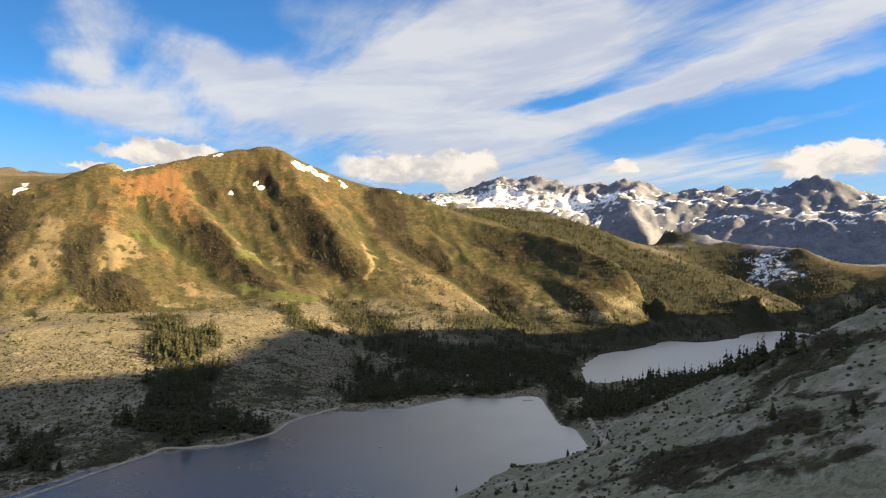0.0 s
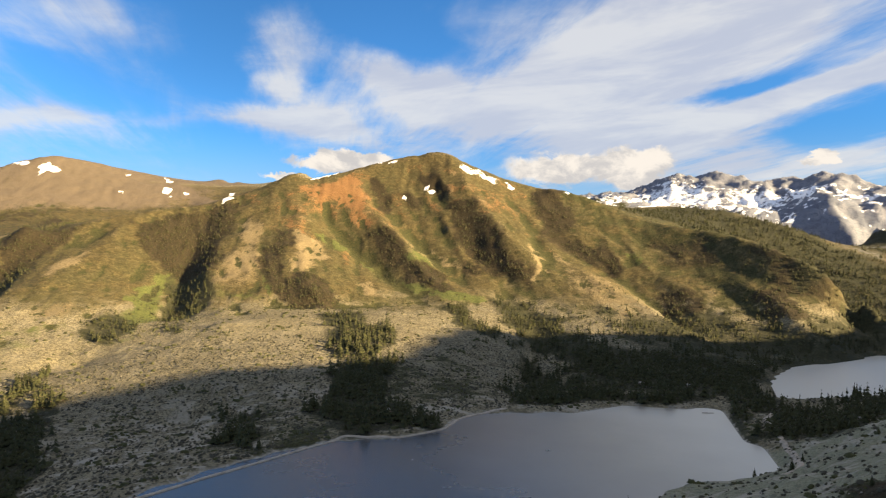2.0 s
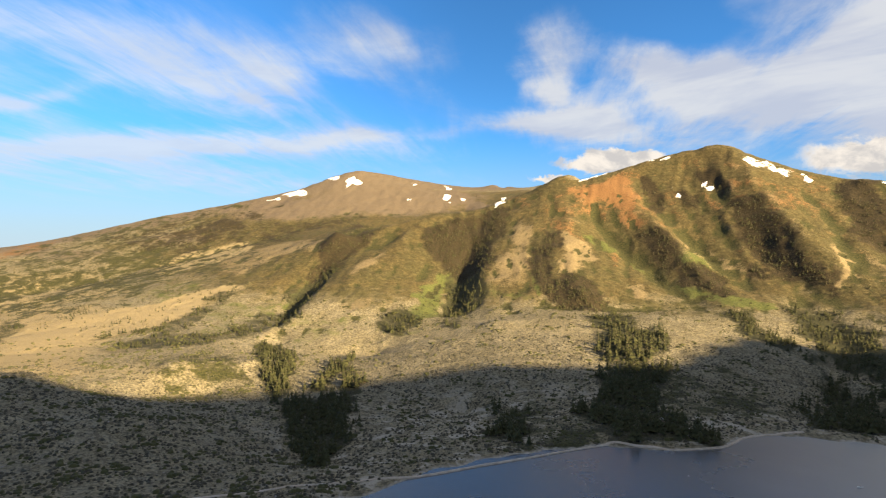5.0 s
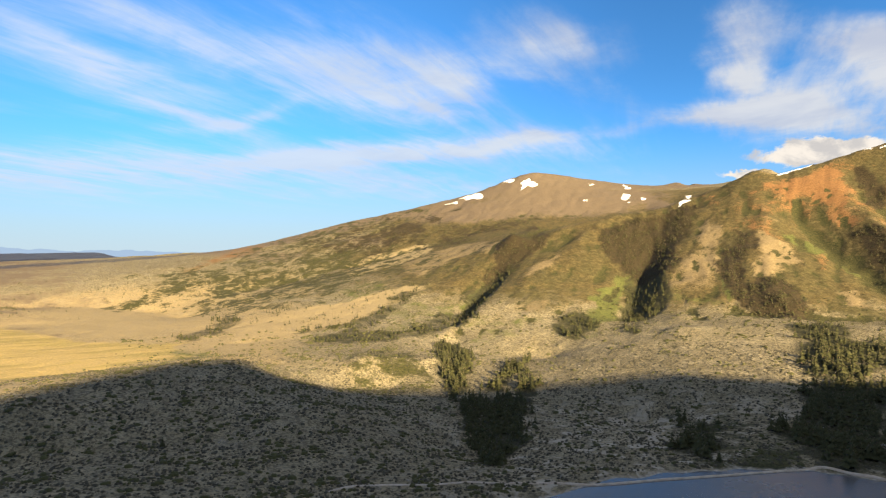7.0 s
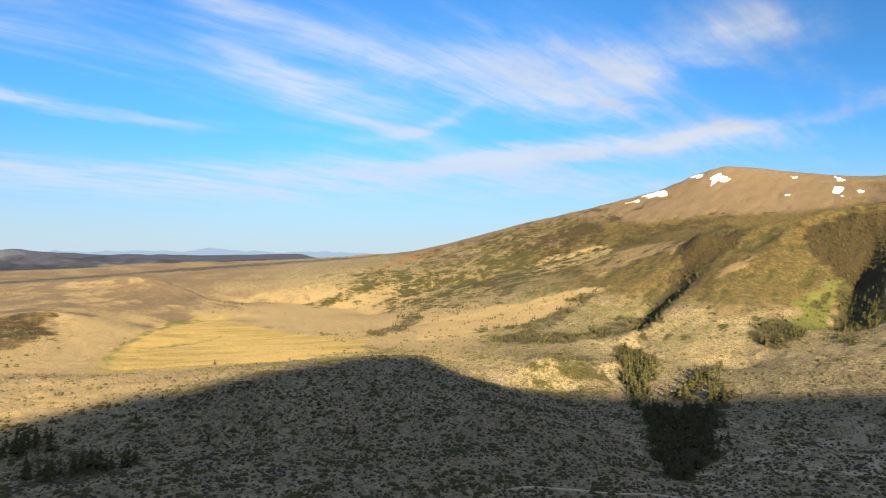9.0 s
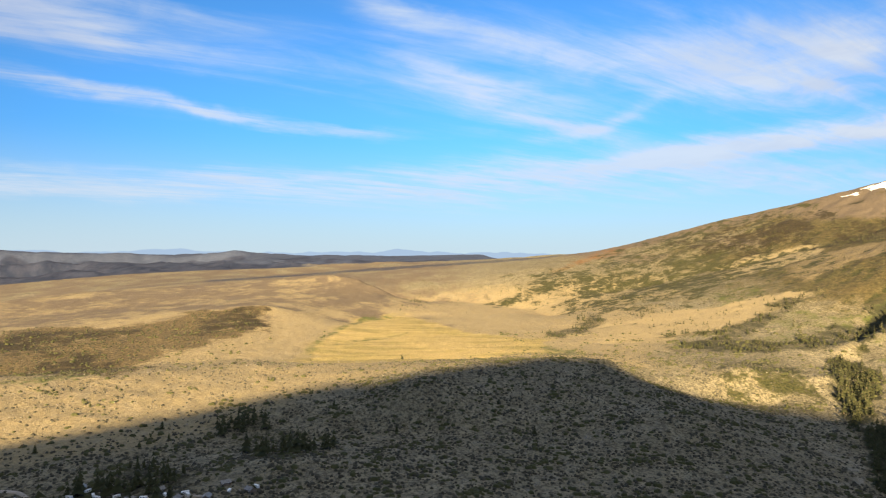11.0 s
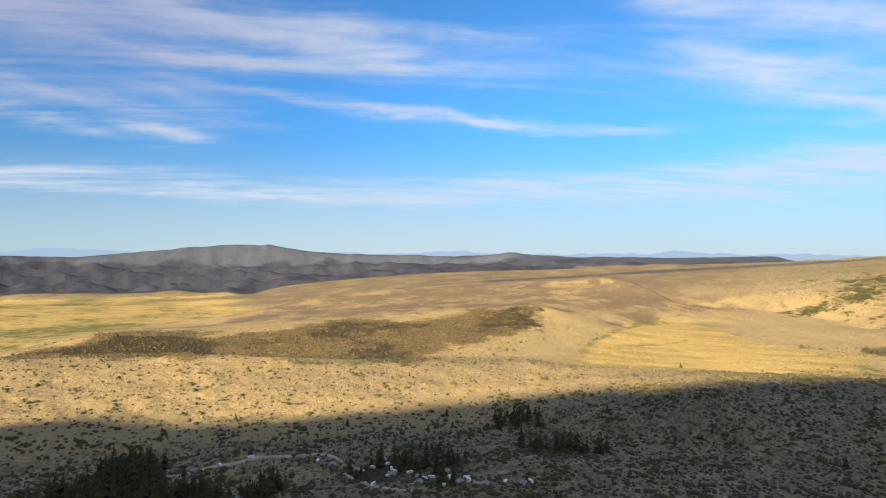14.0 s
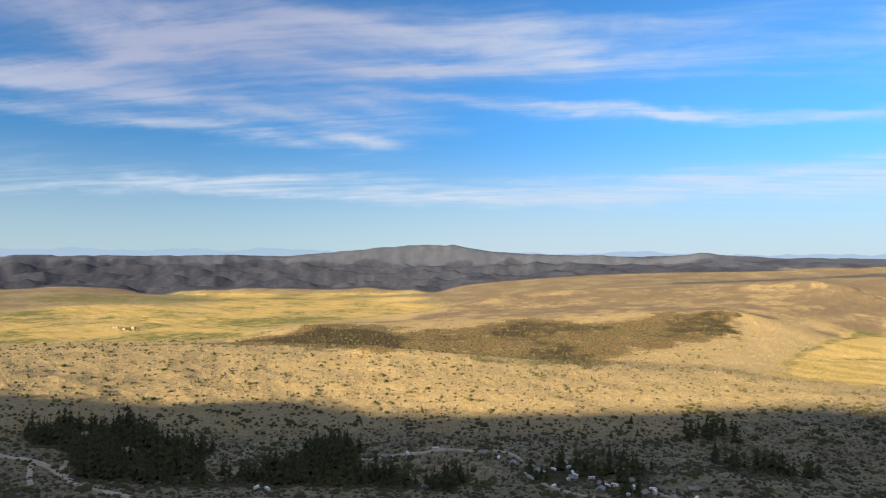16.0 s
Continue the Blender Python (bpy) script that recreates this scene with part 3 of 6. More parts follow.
crest("near_edge", (198, 806, -232), (237, 816, -216), (273, 816, -198), (320, 809, -173), (356, 794, -147), (381, 760, -120), (398, 728, -97), (429, 676, -66), (445, 641, -42))
crest("near_shore", (22, 640, -241), (72, 686, -234), (139, 722, -233), (182, 769, -232))
crest("near_fold", (87, 553, -209), (141, 573, -192), (199, 566, -163), (246, 536, -134), (278, 509, -111), (299, 485, -95), (320, 460, -81))
crest("near_dip", (217, 666, -185), (271, 656, -159), (314, 626, -130), (346, 586, -101), (377, 542, -71))
crest("near_fold2", (187, 342, -125), (205, 332, -113), (223, 320, -99))
crest("near_dip2", (167, 450, -158), (209, 432, -132), (239, 405, -111), (262, 378, -91))
crest("under_camera", (-250, 100, -205), (-100, 60, -170), (60, 30, -130), (250, 0, -80), (450, -50, 10))
crest("under_camera2", (-450, -300, -222), (-200, -350, -205), (50, -350, -150), (300, -400, -80))
crest("near_lakeside", (-330, 150, -232), (-180, 300, -225), (-30, 430, -225), (60, 500, -215))
crest("home_ridge", (1700, 2000, 90), (1580, 1680, 80), (1500, 1560, 120), (1440, 1450, 200), (1396, 1364, 276), (1371, 1305, 298), (1333, 1204, 291), (1281, 1078, 262), (1235, 962, 242), (1193, 856, 270), (1146, 741, 296), (1047, 489, 288), (1000, 300, 300), (976, 204, 314), (955, 118, 348), (940, 30, 392), (922, -70, 388), (905, -170, 364), (900, -285, 336), (900, -344, 322), (900, -407, 328), (900, -512, 300), (900, -634, 262), (900, -712, 240), (900, -790, 214), (900, -860, 203), (900, -902, 206), (899, -980, 208), (898, -1010, 182), (897, -1040, 150), (895, -1120, 132), (850, -1500, 100))
crest("home_ridge_back", (2500, 1800, -50), (2200, 800, -60), (2100, -200, -60), (1900, -1200, -100), (1700, -2200, -160))
crest("valley_side", (1100, 2250, -120), (1080, 1750, -205), (930, 1350, -180), (820, 1150, -170))
crest("south_plain", (-700, -4700, -150), (0, -4300, -250), (2000, -3600, -240), (4000, -2500, -200))
crest("south_plain2", (-2600, -1500, -250), (-1200, -2000, -250), (200, -2400, -245))
crest("east_hills", (4700, -1500, 0), (4500, 500, 150), (4600, 2000, 350), (4000, 3000, 350), (3300, 3600, 330))
crest("brown_behind", (-3755, 2293, 200), (-4097, 1862, 80), (-4306, 1619, -20), (-4475, 1438, -81), (-4613, 1132, -121))
crest("far_rim", (-4415, 2008, 19), (-4540, 1707, -8), (-4627, 1486, -22), (-4720, 1157, -36), (-4793, 806, -53))
crest("foothills", (-1056, -3932, -195), (-1149, -3908, -194), (-1238, -3861, -188), (-1346, -3854, -210), (-1439, -3797, -204), (-1545, -3764, -184), (-1651, -3719, -191), (-1754, -3659, -199), (-1875, -3627, -202), (-1984, -3563, -207), (-2084, -3477, -203), (-2208, -3423, -203), (-2310, -3330, -218), (-2433, -3262, -201), (-2555, -3185, -208), (-2669, -3093, -208), (-2777, -2990, -220), (-2889, -2889, -219), (-2973, -2758, -201), (-3078, -2647, -228), (-3183, -2533, -197))
crest("foothills_dip", (-1076, -4008, -219), (-1171, -3981, -221), (-1268, -3952, -222), (-1368, -3918, -230), (-1471, -3881, -231), (-1576, -3839, -227), (-1684, -3793, -231), (-1794, -3742, -236), (-1906, -3687, -238), (-2019, -3626, -242), (-2134, -3559, -242), (-2250, -3487, -243), (-2366, -3410, -250), (-2482, -3326, -246), (-2597, -3237, -248), (-2712, -3142, -249), (-2824, -3041, -253), (-2935, -2934, -253), (-3043, -2822, -248), (-3147, -2705, -256), (-3247, -2584, -246))
crest("foothills_second", (-1096, -4083, -155), (-1213, -4053, -162), (-1337, -4022, -170), (-1466, -3989, -164), (-1596, -3939, -162), (-1730, -3885, -158), (-1854, -3794, -165), (-2006, -3749, -160), (-2140, -3657, -159), (-2276, -3559, -168), (-2426, -3475, -165), (-2558, -3355, -188), (-2721, -3268, -165), (-2857, -3141, -199), (-2978, -2994, -183), (-3127, -2871, -189), (-3234, -2708, -161), (-3356, -2557, -172), (-3478, -2405, -166))
crest("foothills_second_dip", (-1119, -4167, -197), (-1238, -4134, -202), (-1361, -4095, -207), (-1489, -4050, -207), (-1621, -3999, -209), (-1756, -3942, -210), (-1895, -3877, -215), (-2036, -3805, -215), (-2180, -3724, -216), (-2325, -3635, -221), (-2471, -3538, -221), (-2617, -3431, -230), (-2761, -3316, -223), (-2904, -3192, -234), (-3043, -3059, -230), (-3179, -2918, -231), (-3309, -2770, -223), (-3432, -2615, -225), (-3549, -2454, -222))
crest("foothills_third", (-1144, -4267, -113), (-1281, -4228, -128), (-1412, -4151, -137), (-1557, -4097, -127), (-1714, -4049, -145), (-1866, -3971, -129), (-2037, -3915, -155), (-2202, -3829, -145), (-2356, -3711, -120), (-2525, -3604, -139), (-2692, -3485, -131), (-2857, -3352, -135), (-3016, -3204, -117), (-3178, -3054, -140), (-3318, -2879, -148), (-3467, -2711, -112), (-3586, -2519, -129), (-3728, -2342, -134), (-3844, -2150, -150), (-3929, -1946, -118))
crest("foothills_third_dip", (-1161, -4327, -165), (-1299, -4287, -172), (-1443, -4241, -177), (-1592, -4187, -176), (-1747, -4125, -183), (-1905, -4055, -180), (-2068, -3974, -190), (-2234, -3883, -188), (-2402, -3782, -182), (-2571, -3669, -189), (-2739, -3545, -188), (-2907, -3409, -190), (-3071, -3262, -184), (-3230, -3104, -191), (-3384, -2936, -193), (-3530, -2759, -181), (-3667, -2574, -185), (-3794, -2383, -185), (-3910, -2187, -188), (-4015, -1988, -176))
crest("foothills_fourth", (-1181, -4403, -82), (-1335, -4355, -81), (-1502, -4315, -80), (-1662, -4229, -108), (-1850, -4186, -82), (-2023, -4085, -100), (-2205, -3984, -85), (-2393, -3874, -95), (-2588, -3759, -95), (-2773, -3614, -98), (-2952, -3453, -75), (-3153, -3306, -83), (-3318, -3113, -94), (-3488, -2922, -69), (-3654, -2724, -97), (-3792, -2506, -70), (-3935, -2293, -85), (-4059, -2072, -58), (-4158, -1844, -54), (-4266, -1625, -76), (-4338, -1400, -48), (-4391, -1177, -74))
crest("foothills_fourth_dip", (-1202, -4482, -125), (-1360, -4436, -127), (-1526, -4382, -128), (-1698, -4318, -138), (-1876, -4244, -131), (-2059, -4158, -138), (-2247, -4059, -135), (-2439, -3947, -139), (-2632, -3821, -139), (-2825, -3681, -140), (-3016, -3526, -133), (-3203, -3357, -136), (-3384, -3174, -138), (-3557, -2979, -130), (-3720, -2773, -137), (-3871, -2558, -127), (-4009, -2336, -130), (-4133, -2109, -119), (-4242, -1881, -116), (-4336, -1651, -119), (-4416, -1425, -108), (-4482, -1201, -113))


def inside(px, py, ring):
    """Which of the places lie inside a ring."""
    hit = np.zeros(px.shape, bool)
    a, b = ring[:, 0], ring[:, 1]
    c, d = np.roll(a, -1), np.roll(b, -1)
    for x0, y0, x1, y1 in zip(a, b, c, d):
        if y0 == y1:
            continue
        hit ^= ((y0 > py) != (y1 > py)) & (px < (x1 - x0) * (py - y0) / (y1 - y0) + x0)
    return hit


def ring_distance(px, py, ring):
    best = np.full(px.shape, 1e9)
    nxt = np.roll(ring, -1, 0)
    for (x0, y0), (x1, y1) in zip(ring, nxt):
        dx, dy = x1 - x0, y1 - y0
        s = np.clip(((px - x0) * dx + (py - y0) * dy) / (dx * dx + dy * dy + 1e-9), 0, 1)
        best = np.minimum(best, np.hypot(px - x0 - s * dx, py - y0 - s * dy))
    return best


def line_distance(px, py, pts):
    best = np.full(np.shape(px), 1e9)
    for (x0, y0), (x1, y1) in zip(pts[:-1], pts[1:]):
        dx, dy = x1 - x0, y1 - y0
        s = np.clip(((px - x0) * dx + (py - y0) * dy) / (dx * dx + dy * dy + 1e-9), 0, 1)
        best = np.minimum(best, np.hypot(px - x0 - s * dx, py - y0 - s * dy))
    return best


def lattice(px, py, seed):
    """Smooth gradient noise, about -1 to 1, one bump a unit."""
    xi, yi = np.floor(px).astype(np.int64), np.floor(py).astype(np.int64)
    fx, fy = px - xi, py - yi
    u, v = fx * fx * fx * (fx * (fx * 6 - 15) + 10), fy * fy * fy * (fy * (fy * 6 - 15) + 10)

    def corner(i, j):
        h = ((xi + i) * 374761393 + (yi + j) * 668265263 + seed * 974711) & 0x7FFFFFFF
        h = ((h ^ (h >> 13)) * 1274126177) & 0x7FFFFFFF
        a = (h & 0xFFFF) / 65536.0 * 2 * np.pi
        return np.cos(a) * (fx - i) + np.sin(a) * (fy - j)

    top = corner(0, 0) * (1 - u) + corner(1, 0) * u
    low = corner(0, 1) * (1 - u) + corner(1, 1) * u
    return (top * (1 - v) + low * v) * 1.5


def fractal(px, py, size, octaves, seed, gain=0.5, ridged=False):
    total, amp, norm = np.zeros(np.shape(px)), 1.0, 0.0
    for k in range(octaves):
        n = lattice(px / size + 17.3 * k, py / size - 9.1 * k, seed + k)
        total += amp * ((1 - 2 * np.abs(n)) if ridged else n)
        norm += amp
        amp *= gain
        size *= 0.5
    return total / norm


def stretch_land():
    """Heights on a square lattice: a skin stretched between all the lines, coarse to fine."""
    z = None
    for cell in (320.0, 160.0, 80.0, 40.0, CELL):
        n = int(round(2 * REACH / cell)) + 1
        axis = np.linspace(-REACH, REACH, n)
        gx, gy = np.meshgrid(axis, axis, indexing="ij")
        acc, cnt = np.zeros((n, n)), np.zeros((n, n))
        for places in LINES:
            for a, b in zip(places[:-1], places[1:]):
                a, b = np.array(a, float), np.array(b, float)
                m = max(2, int(np.hypot(*(b - a)[:2]) / (cell * 0.5)) + 1)
                s = np.linspace(0, 1, m)[:, None]
                p = a + (b - a) * s
                i = np.clip(np.round((p[:, 0] + REACH) / cell).astype(int), 0, n - 1)
                j = np.clip(np.round((p[:, 1] + REACH) / cell).astype(int), 0, n - 1)
                np.add.at(acc, (i, j), p[:, 2])
                np.add.at(cnt, (i, j), 1)
        for ring in SHORES.values():
            wet = inside(gx, gy, ring)
            acc[wet], cnt[wet] = LAKE - 7.0, 1
            if cell <= 40:
                edge = ~wet & (ring_distance(gx, gy, ring) < 24)
                acc[edge], cnt[edge] = LAKE + 4.5, 1
        fixed = cnt > 0
        val = acc / np.maximum(cnt, 1)
        if z is None:
            z = np.full((n, n), -150.0)
            rounds = 400
        else:
            old = np.linspace(0, z.shape[0] - 1, n)
            i0 = np.minimum(old.astype(int), z.shape[0] - 2)
            f = old - i0
            z = z[i0] * (1 - f)[:, None] + z[i0 + 1] * f[:, None]
            z = z[:, i0] * (1 - f)[None] + z[:, i0 + 1] * f[None]
            rounds = 160
        z[fixed] = val[fixed]
        for _ in range(rounds):
            p = np.pad(z, 1, mode="edge")
            z = 0.25 * (p[:-2, 1:-1] + p[2:, 1:-1] + p[1:-1, :-2] + p[1:-1, 2:])
            z[fixed] = val[fixed]
    return z


LAND = stretch_land()


def skin(px, py):
    """The stretched skin at any place, smoothed over a few lattice cells."""
    n = LAND.shape[0]
    u = np.clip((np.asarray(px, float) + REACH) / CELL, 1, n - 3.001)
    v = np.clip((np.asarray(py, float) + REACH) / CELL, 1, n - 3.001)
    i, j = u.astype(int), v.astype(int)
    fu, fv = u - i, v - j

    def weights(f):
        return ((1 - f) ** 3 / 6, (3 * f ** 3 - 6 * f ** 2 + 4) / 6, (-3 * f ** 3 + 3 * f ** 2 + 3 * f + 1) / 6, f ** 3 / 6)

    wu, wv = weights(fu), weights(fv)
    out = np.zeros(u.shape)
    for a in range(4):
        for b in range(4):
            out += wu[a] * wv[b] * LAND[i + a - 1, j + b - 1]
    return out


def smooth(a, b, v):
    s = np.clip((v - a) / (b - a), 0, 1)
    return s * s * (3 - 2 * s)


def height(px, py):
    """The height of the ground at any place."""
    px, py = np.asarray(px, float), np.asarray(py, float)
    z = skin(px, py)
    e = 15.0
    slope = np.hypot(skin(px + e, py) - skin(px - e, py), skin(px, py + e) - skin(px, py - e)) / (2 * e)
    steep = smooth(0.12, 0.5, slope)
    dry = smooth(LAKE + 1.0, LAKE + 14.0, z)
    far = np.hypot(px, py)
    cut = fractal(px, py, 210, 4, 3, 0.55, True)
    rough = fractal(px, py, 90, 5, 11, 0.5)
    calm = 1 - 0.85 * smooth(650, 850, px) * smooth(1900, 1600, py)
    calm = calm * (1 - smooth(3940, 4040, far) * smooth(1.45, 1.7, np.arctan2(-px, py)))
    # ribs and runnels down the fall line of the big mountain
    across, along = 0.89 * px + 0.45 * py, 0.89 * py - 0.45 * px
    bend = 40 * lattice(px / 260, py / 260, 33)
    ribs = 0.6 * fractal((across + bend) / 95, along / 520, 1.0, 3, 35, 0.5, True) + 0.4 * fractal((across + bend) / 42, along / 260, 1.0, 2, 39, 0.5, True)
    gash = fractal(px, py, 95, 3, 23, 0.5, True)
    z = z + dry * (calm * steep * (5 * (cut - 0.35) + 4 * rough + 4 * (gash - 0.35) + 8.0 * (ribs - 0.3)) + (1 - steep) * 2.5 * rough + 1.2 * fractal(px, py, 18, 3, 29))
    crag = smooth(3350, 3800, far) * smooth(-90, 160, z) * smooth(0.2, 0.0, np.abs(np.arctan2(px, py) - 0.28) - 0.42)
    z = z + crag * (66 * (fractal(px, py, 430, 5, 41, 0.55, True) - 0.3) + 30 * (fractal(px, py, 150, 4, 43, 0.6, True) - 0.4))
    rolling = smooth(4030, 4100, far) * smooth(1.5, 1.75, np.arctan2(-px, py))
    z = z + rolling * (15 * fractal(px, py, 210, 5, 57, 0.55) + 38 * (fractal(px, py, 390, 4, 58, 0.55, True) - 0.3) * smooth(-10, -70, z))
    mounds = smooth(300, 700, far) * smooth(1500, 1150, far) * dry * (1 - steep)
    z = z + mounds * 5.0 * fractal(px, py, 120, 3, 61)
    return z


# ---- ground cover in plan ----
COVERS = {}


def patch(kind, x, y, rx, ry, turn=0.0, weight=1.0):
    """An oval patch of ground cover."""
    COVERS.setdefault(kind, []).append(("oval", x, y, rx, ry, radians(turn), weight))


def zone(kind, weight, soft, *ring):
    """A piece of ground cover inside an outline, fading over a soft border."""
    COVERS.setdefault(kind, []).append(("zone", weight, soft, np.array(ring, float)))


def strip(kind, width, *places, weight=1.0):
    """A band of ground cover along a line."""
    COVERS.setdefault(kind, []).append(("band", width, places, weight))


patch("forest", 46, 1399, 75, 104, 2, 1.0)
patch("forest", 152, 1461, 86, 96, 20, 1.0)
patch("forest", 203, 1295, 56, 119, 15, 1.0)
patch("forest", 80, 1162, 62, 40, -1, 1.0)
patch("forest", -23, 1181, 61, 58, -29, 1.0)
patch("forest", 567, 1846, 106, 39, 37, 1.0)
patch("forest", 310, 3030, 385, 132, 48, 1.0)
patch("forest", 564, 2950, 353, 149, 60, 1.0)
patch("forest", 749, 2675, 316, 95, 61, 1.0)
patch("forest", 814, 2379, 58, 305, -4, 1.0)
patch("forest", 935, 2264, 104, 163, -9, 1.0)
patch("forest", 1070, 2171, 159, 13, 22, 1.0)
patch("forest", 982, 2664, 135, 126, 14, 1.0)
patch("forest", 1506, 2591, 188, 106, 6, 1.0)
patch("forest", 1395, 2938, 140, 75, -27, 1.0)
patch("forest", 769, 2934, 153, 326, 33, 1.0)
patch("forest", 1266, 1995, 410, 83, -112, 1.0)
patch("forest", 268, 954, 106, 51, -85, 1.0)
patch("forest", 180, 1058, 22, 99, -16, 1.0)
patch("forest", 181, 939, 28, 25, -45, 1.0)
patch("forest", 443, 1259, 105, 33, -37, 1.0)
patch("forest", 361, 788, 110, 11, -100, 1.0)
patch("brush", 192, 464, 61, 17, -81, 0.8)
patch("brush", 241, 442, 51, 13, -78, 0.8)
patch("brush", 152, 467, 54, 18, -72, 0.8)
patch("brush", 373, 632, 58, 11, -91, 0.8)
patch("brush", 183, 378, 32, 9, -73, 0.8)
patch("brush", 226, 356, 20, 8, -70, 0.8)
patch("alpine", -2396, 2536, 514, 270, 45, 1.0)
patch("alpine", -2691, 2088, 373, 182, 32, 1.0)
patch("alpine", -2021, 2767, 430, 48, -33, 1.0)
patch("alpine", -2816, 1523, 208, 106, 26, 0.7)
patch("alpine", -3007, 1188, 209, 99, 29, 0.7)
patch("alpine", -3328, 1069, 271, 108, 21, 0.7)
patch("snow", 427, 4171, 234, 364, 35, 0.58)
patch("snow", 828, 4144, 210, 149, -15, 0.58)
patch("snow", 1085, 4146, 146, 129, -3, 0.58)
patch("snow", 225, 3880, 80, 482, 14, 0.58)
patch("snow", 1300, 4013, 106, 57, -4, 0.58)
patch("snow", 1947, 3954, 132, 65, -47, 0.58)
patch("snow", 19, 3964, 84, 217, 50, 0.58)
patch("gold", -1300, -2621, 336, 255, 140, 0.9)
patch("gold", -1295, -2085, 316, 179, 129, 0.9)
patch("gold", -2180, -2144, 239, 202, 132, 0.9)
patch("gold", -822, -2131, 144, 141, 133, 0.9)
patch("gold", -2527, -2161, 188, 166, 110, 0.9)
patch("green", -1501, -1813, 260, 317, 112, 0.6)
patch("green", -1043, -2709, 170, 140, 143, 0.6)
patch("green", -1063, -1654, 321, 178, 111, 0.6)
patch("green", -1647, -3044, 647, 205, 150, 0.6)
patch("forest", -3, 1406, 113, 129, -1, 1.0)
patch("forest", 114, 1324, 133, 148, 5, 1.0)
patch("forest", 229, 1457, 103, 124, 22, 1.0)
patch("forest", 234, 1217, 44, 129, 4, 1.0)
patch("forest", 236, 3117, 323, 83, 57, 0.9)
patch("forest", 481, 3088, 165, 111, 27, 0.9)
patch("forest", 681, 3006, 459, 151, 59, 0.9)
patch("forest", 843, 2833, 164, 135, 26, 0.9)
patch("forest", 982, 2664, 165, 124, 16, 0.9)
patch("forest", 1121, 2500, 249, 82, 35, 0.9)
patch("forest", 1204, 2317, 168, 58, 30, 0.9)
patch("forest", 680, 2781, 349, 127, 58, 0.9)
patch("forest", 812, 2504, 266, 58, 55, 0.9)
patch("forest", 860, 2176, 173, 89, 31, 0.9)
patch("forest", 1178, 3358, 238, 103, 29, 0.9)
patch("forest", 1379, 2903, 175, 49, 15, 0.9)
patch("forest", 1316, 2298, 113, 94, 21, 0.9)
patch("forest", 1354, 3081, 149, 60, -17, 0.9)
patch("forest", 1590, 2655, 103, 92, -22, 0.9)
patch("brush", 202, 441, 95, 12, -78, 0.55)
patch("brush", 278, 471, 92, 10, -93, 0.55)
patch("brush", 144, 512, 48, 15, -73, 0.55)
patch("brush", 170, 402, 46, 11, -72, 0.55)
patch("brush", 388, 586, 44, 18, -94, 0.55)
patch("brush", 321, 569, 78, 15, -100, 0.55)
patch("brush", 227, 453, 56, 11, -82, 0.55)
patch("brush", 231, 364, 28, 5, -77, 0.55)
patch("brush", 169, 549, 38, 10, -79, 0.55)
patch("forest", 1307, 3167, 298, 88, 2, 0.85)
patch("forest", 1505, 2950, 210, 53, -29, 0.85)
patch("forest", 1214, 3376, 182, 60, -57, 0.85)
patch("forest", 1617, 2741, 126, 74, -31, 0.85)
patch("forest", 1634, 2506, 306, 42, -107, 0.85)
patch("alpine", -3722, 173, 278, 224, 64, 0.7)
patch("forest", 297, 1056, 111, 62, -75, 0.9)
patch("forest", 222, 974, 37, 54, -41, 0.9)
patch("forest", 360, 1025, 220, 35, -93, 0.9)
patch("forest", 535, 1294, 69, 34, 0, 0.9)
patch("forest", 356, 735, 65, 11, -92, 0.9)
patch("forest", 373, 694, 30, 4, -86, 0.9)
strip("hazy_dark", 170, (-3161, -872), (-3438, -630), (-3676, -310), (-3771, 13), (-3794, 338), (-3776, 652), (-3780, 900), weight=0.55)
strip("alpine", 420, (-2215, 3271), (-2317, 3199), (-2439, 3044), (-2651, 2792), (-2781, 2663), (-2846, 2518), (-2915, 2360), (-3033, 2119), (-3158, 1928), (-3285, 1702), (-3381, 1502), (-3510, 1319), (-3618, 1162), weight=0.9)
zone("red", 1, 32, (-1206, 2306), (-1064, 2474), (-973, 2423), (-893, 2308), (-971, 2261), (-1072, 2283), (-1156, 2267))
zone("red", 0.8, 22, (-1116, 2277), (-1044, 2296), (-1021, 2230), (-1084, 2213))
zone("red", 0.75, 21, (-975, 2269), (-837, 2235), (-866, 2198), (-958, 2232))
zone("red", 0.6, 16, (-1163, 2067), (-1060, 2065), (-1039, 2024), (-1134, 2016))
zone("red", 0.5, 15, (-910, 2049), (-875, 2052), (-810, 1902), (-848, 1919))
zone("pale", 0.8, 27, (-1166, 1690), (-1185, 1810), (-1281, 2086), (-1190, 1997), (-1056, 1754), (-1047, 1656), (-1129, 1627))
zone("pale", 0.8, 23, (-1032, 1902), (-1065, 2021), (-973, 2009), (-903, 1938), (-905, 1780), (-954, 1760))
zone("pale", 0.8, 14, (-767, 1839), (-731, 1870), (-676, 1786), (-707, 1743))
zone("pale", 0.55, 20, (-772, 2253), (-679, 2226), (-434, 2051), (-464, 2027), (-662, 2109))
zone("pale", 1, 11, (-290, 2272), (-243, 2246), (-212, 2104), (-232, 2033), (-262, 2029), (-240, 2105))
zone("pale", 0.5, 35, (-176, 2229), (-26, 2154), (102, 2042), (182, 1683), (109, 1605), (-22, 1853), (-156, 2098))
zone("pale", 0.4, 30, (-640, 2577), (-551, 2538), (-372, 2280), (-280, 2190), (-342, 2217), (-489, 2453))
zone("green", 0.9, 12, (-1017, 1709), (-1002, 1719), (-926, 1631), (-937, 1610))
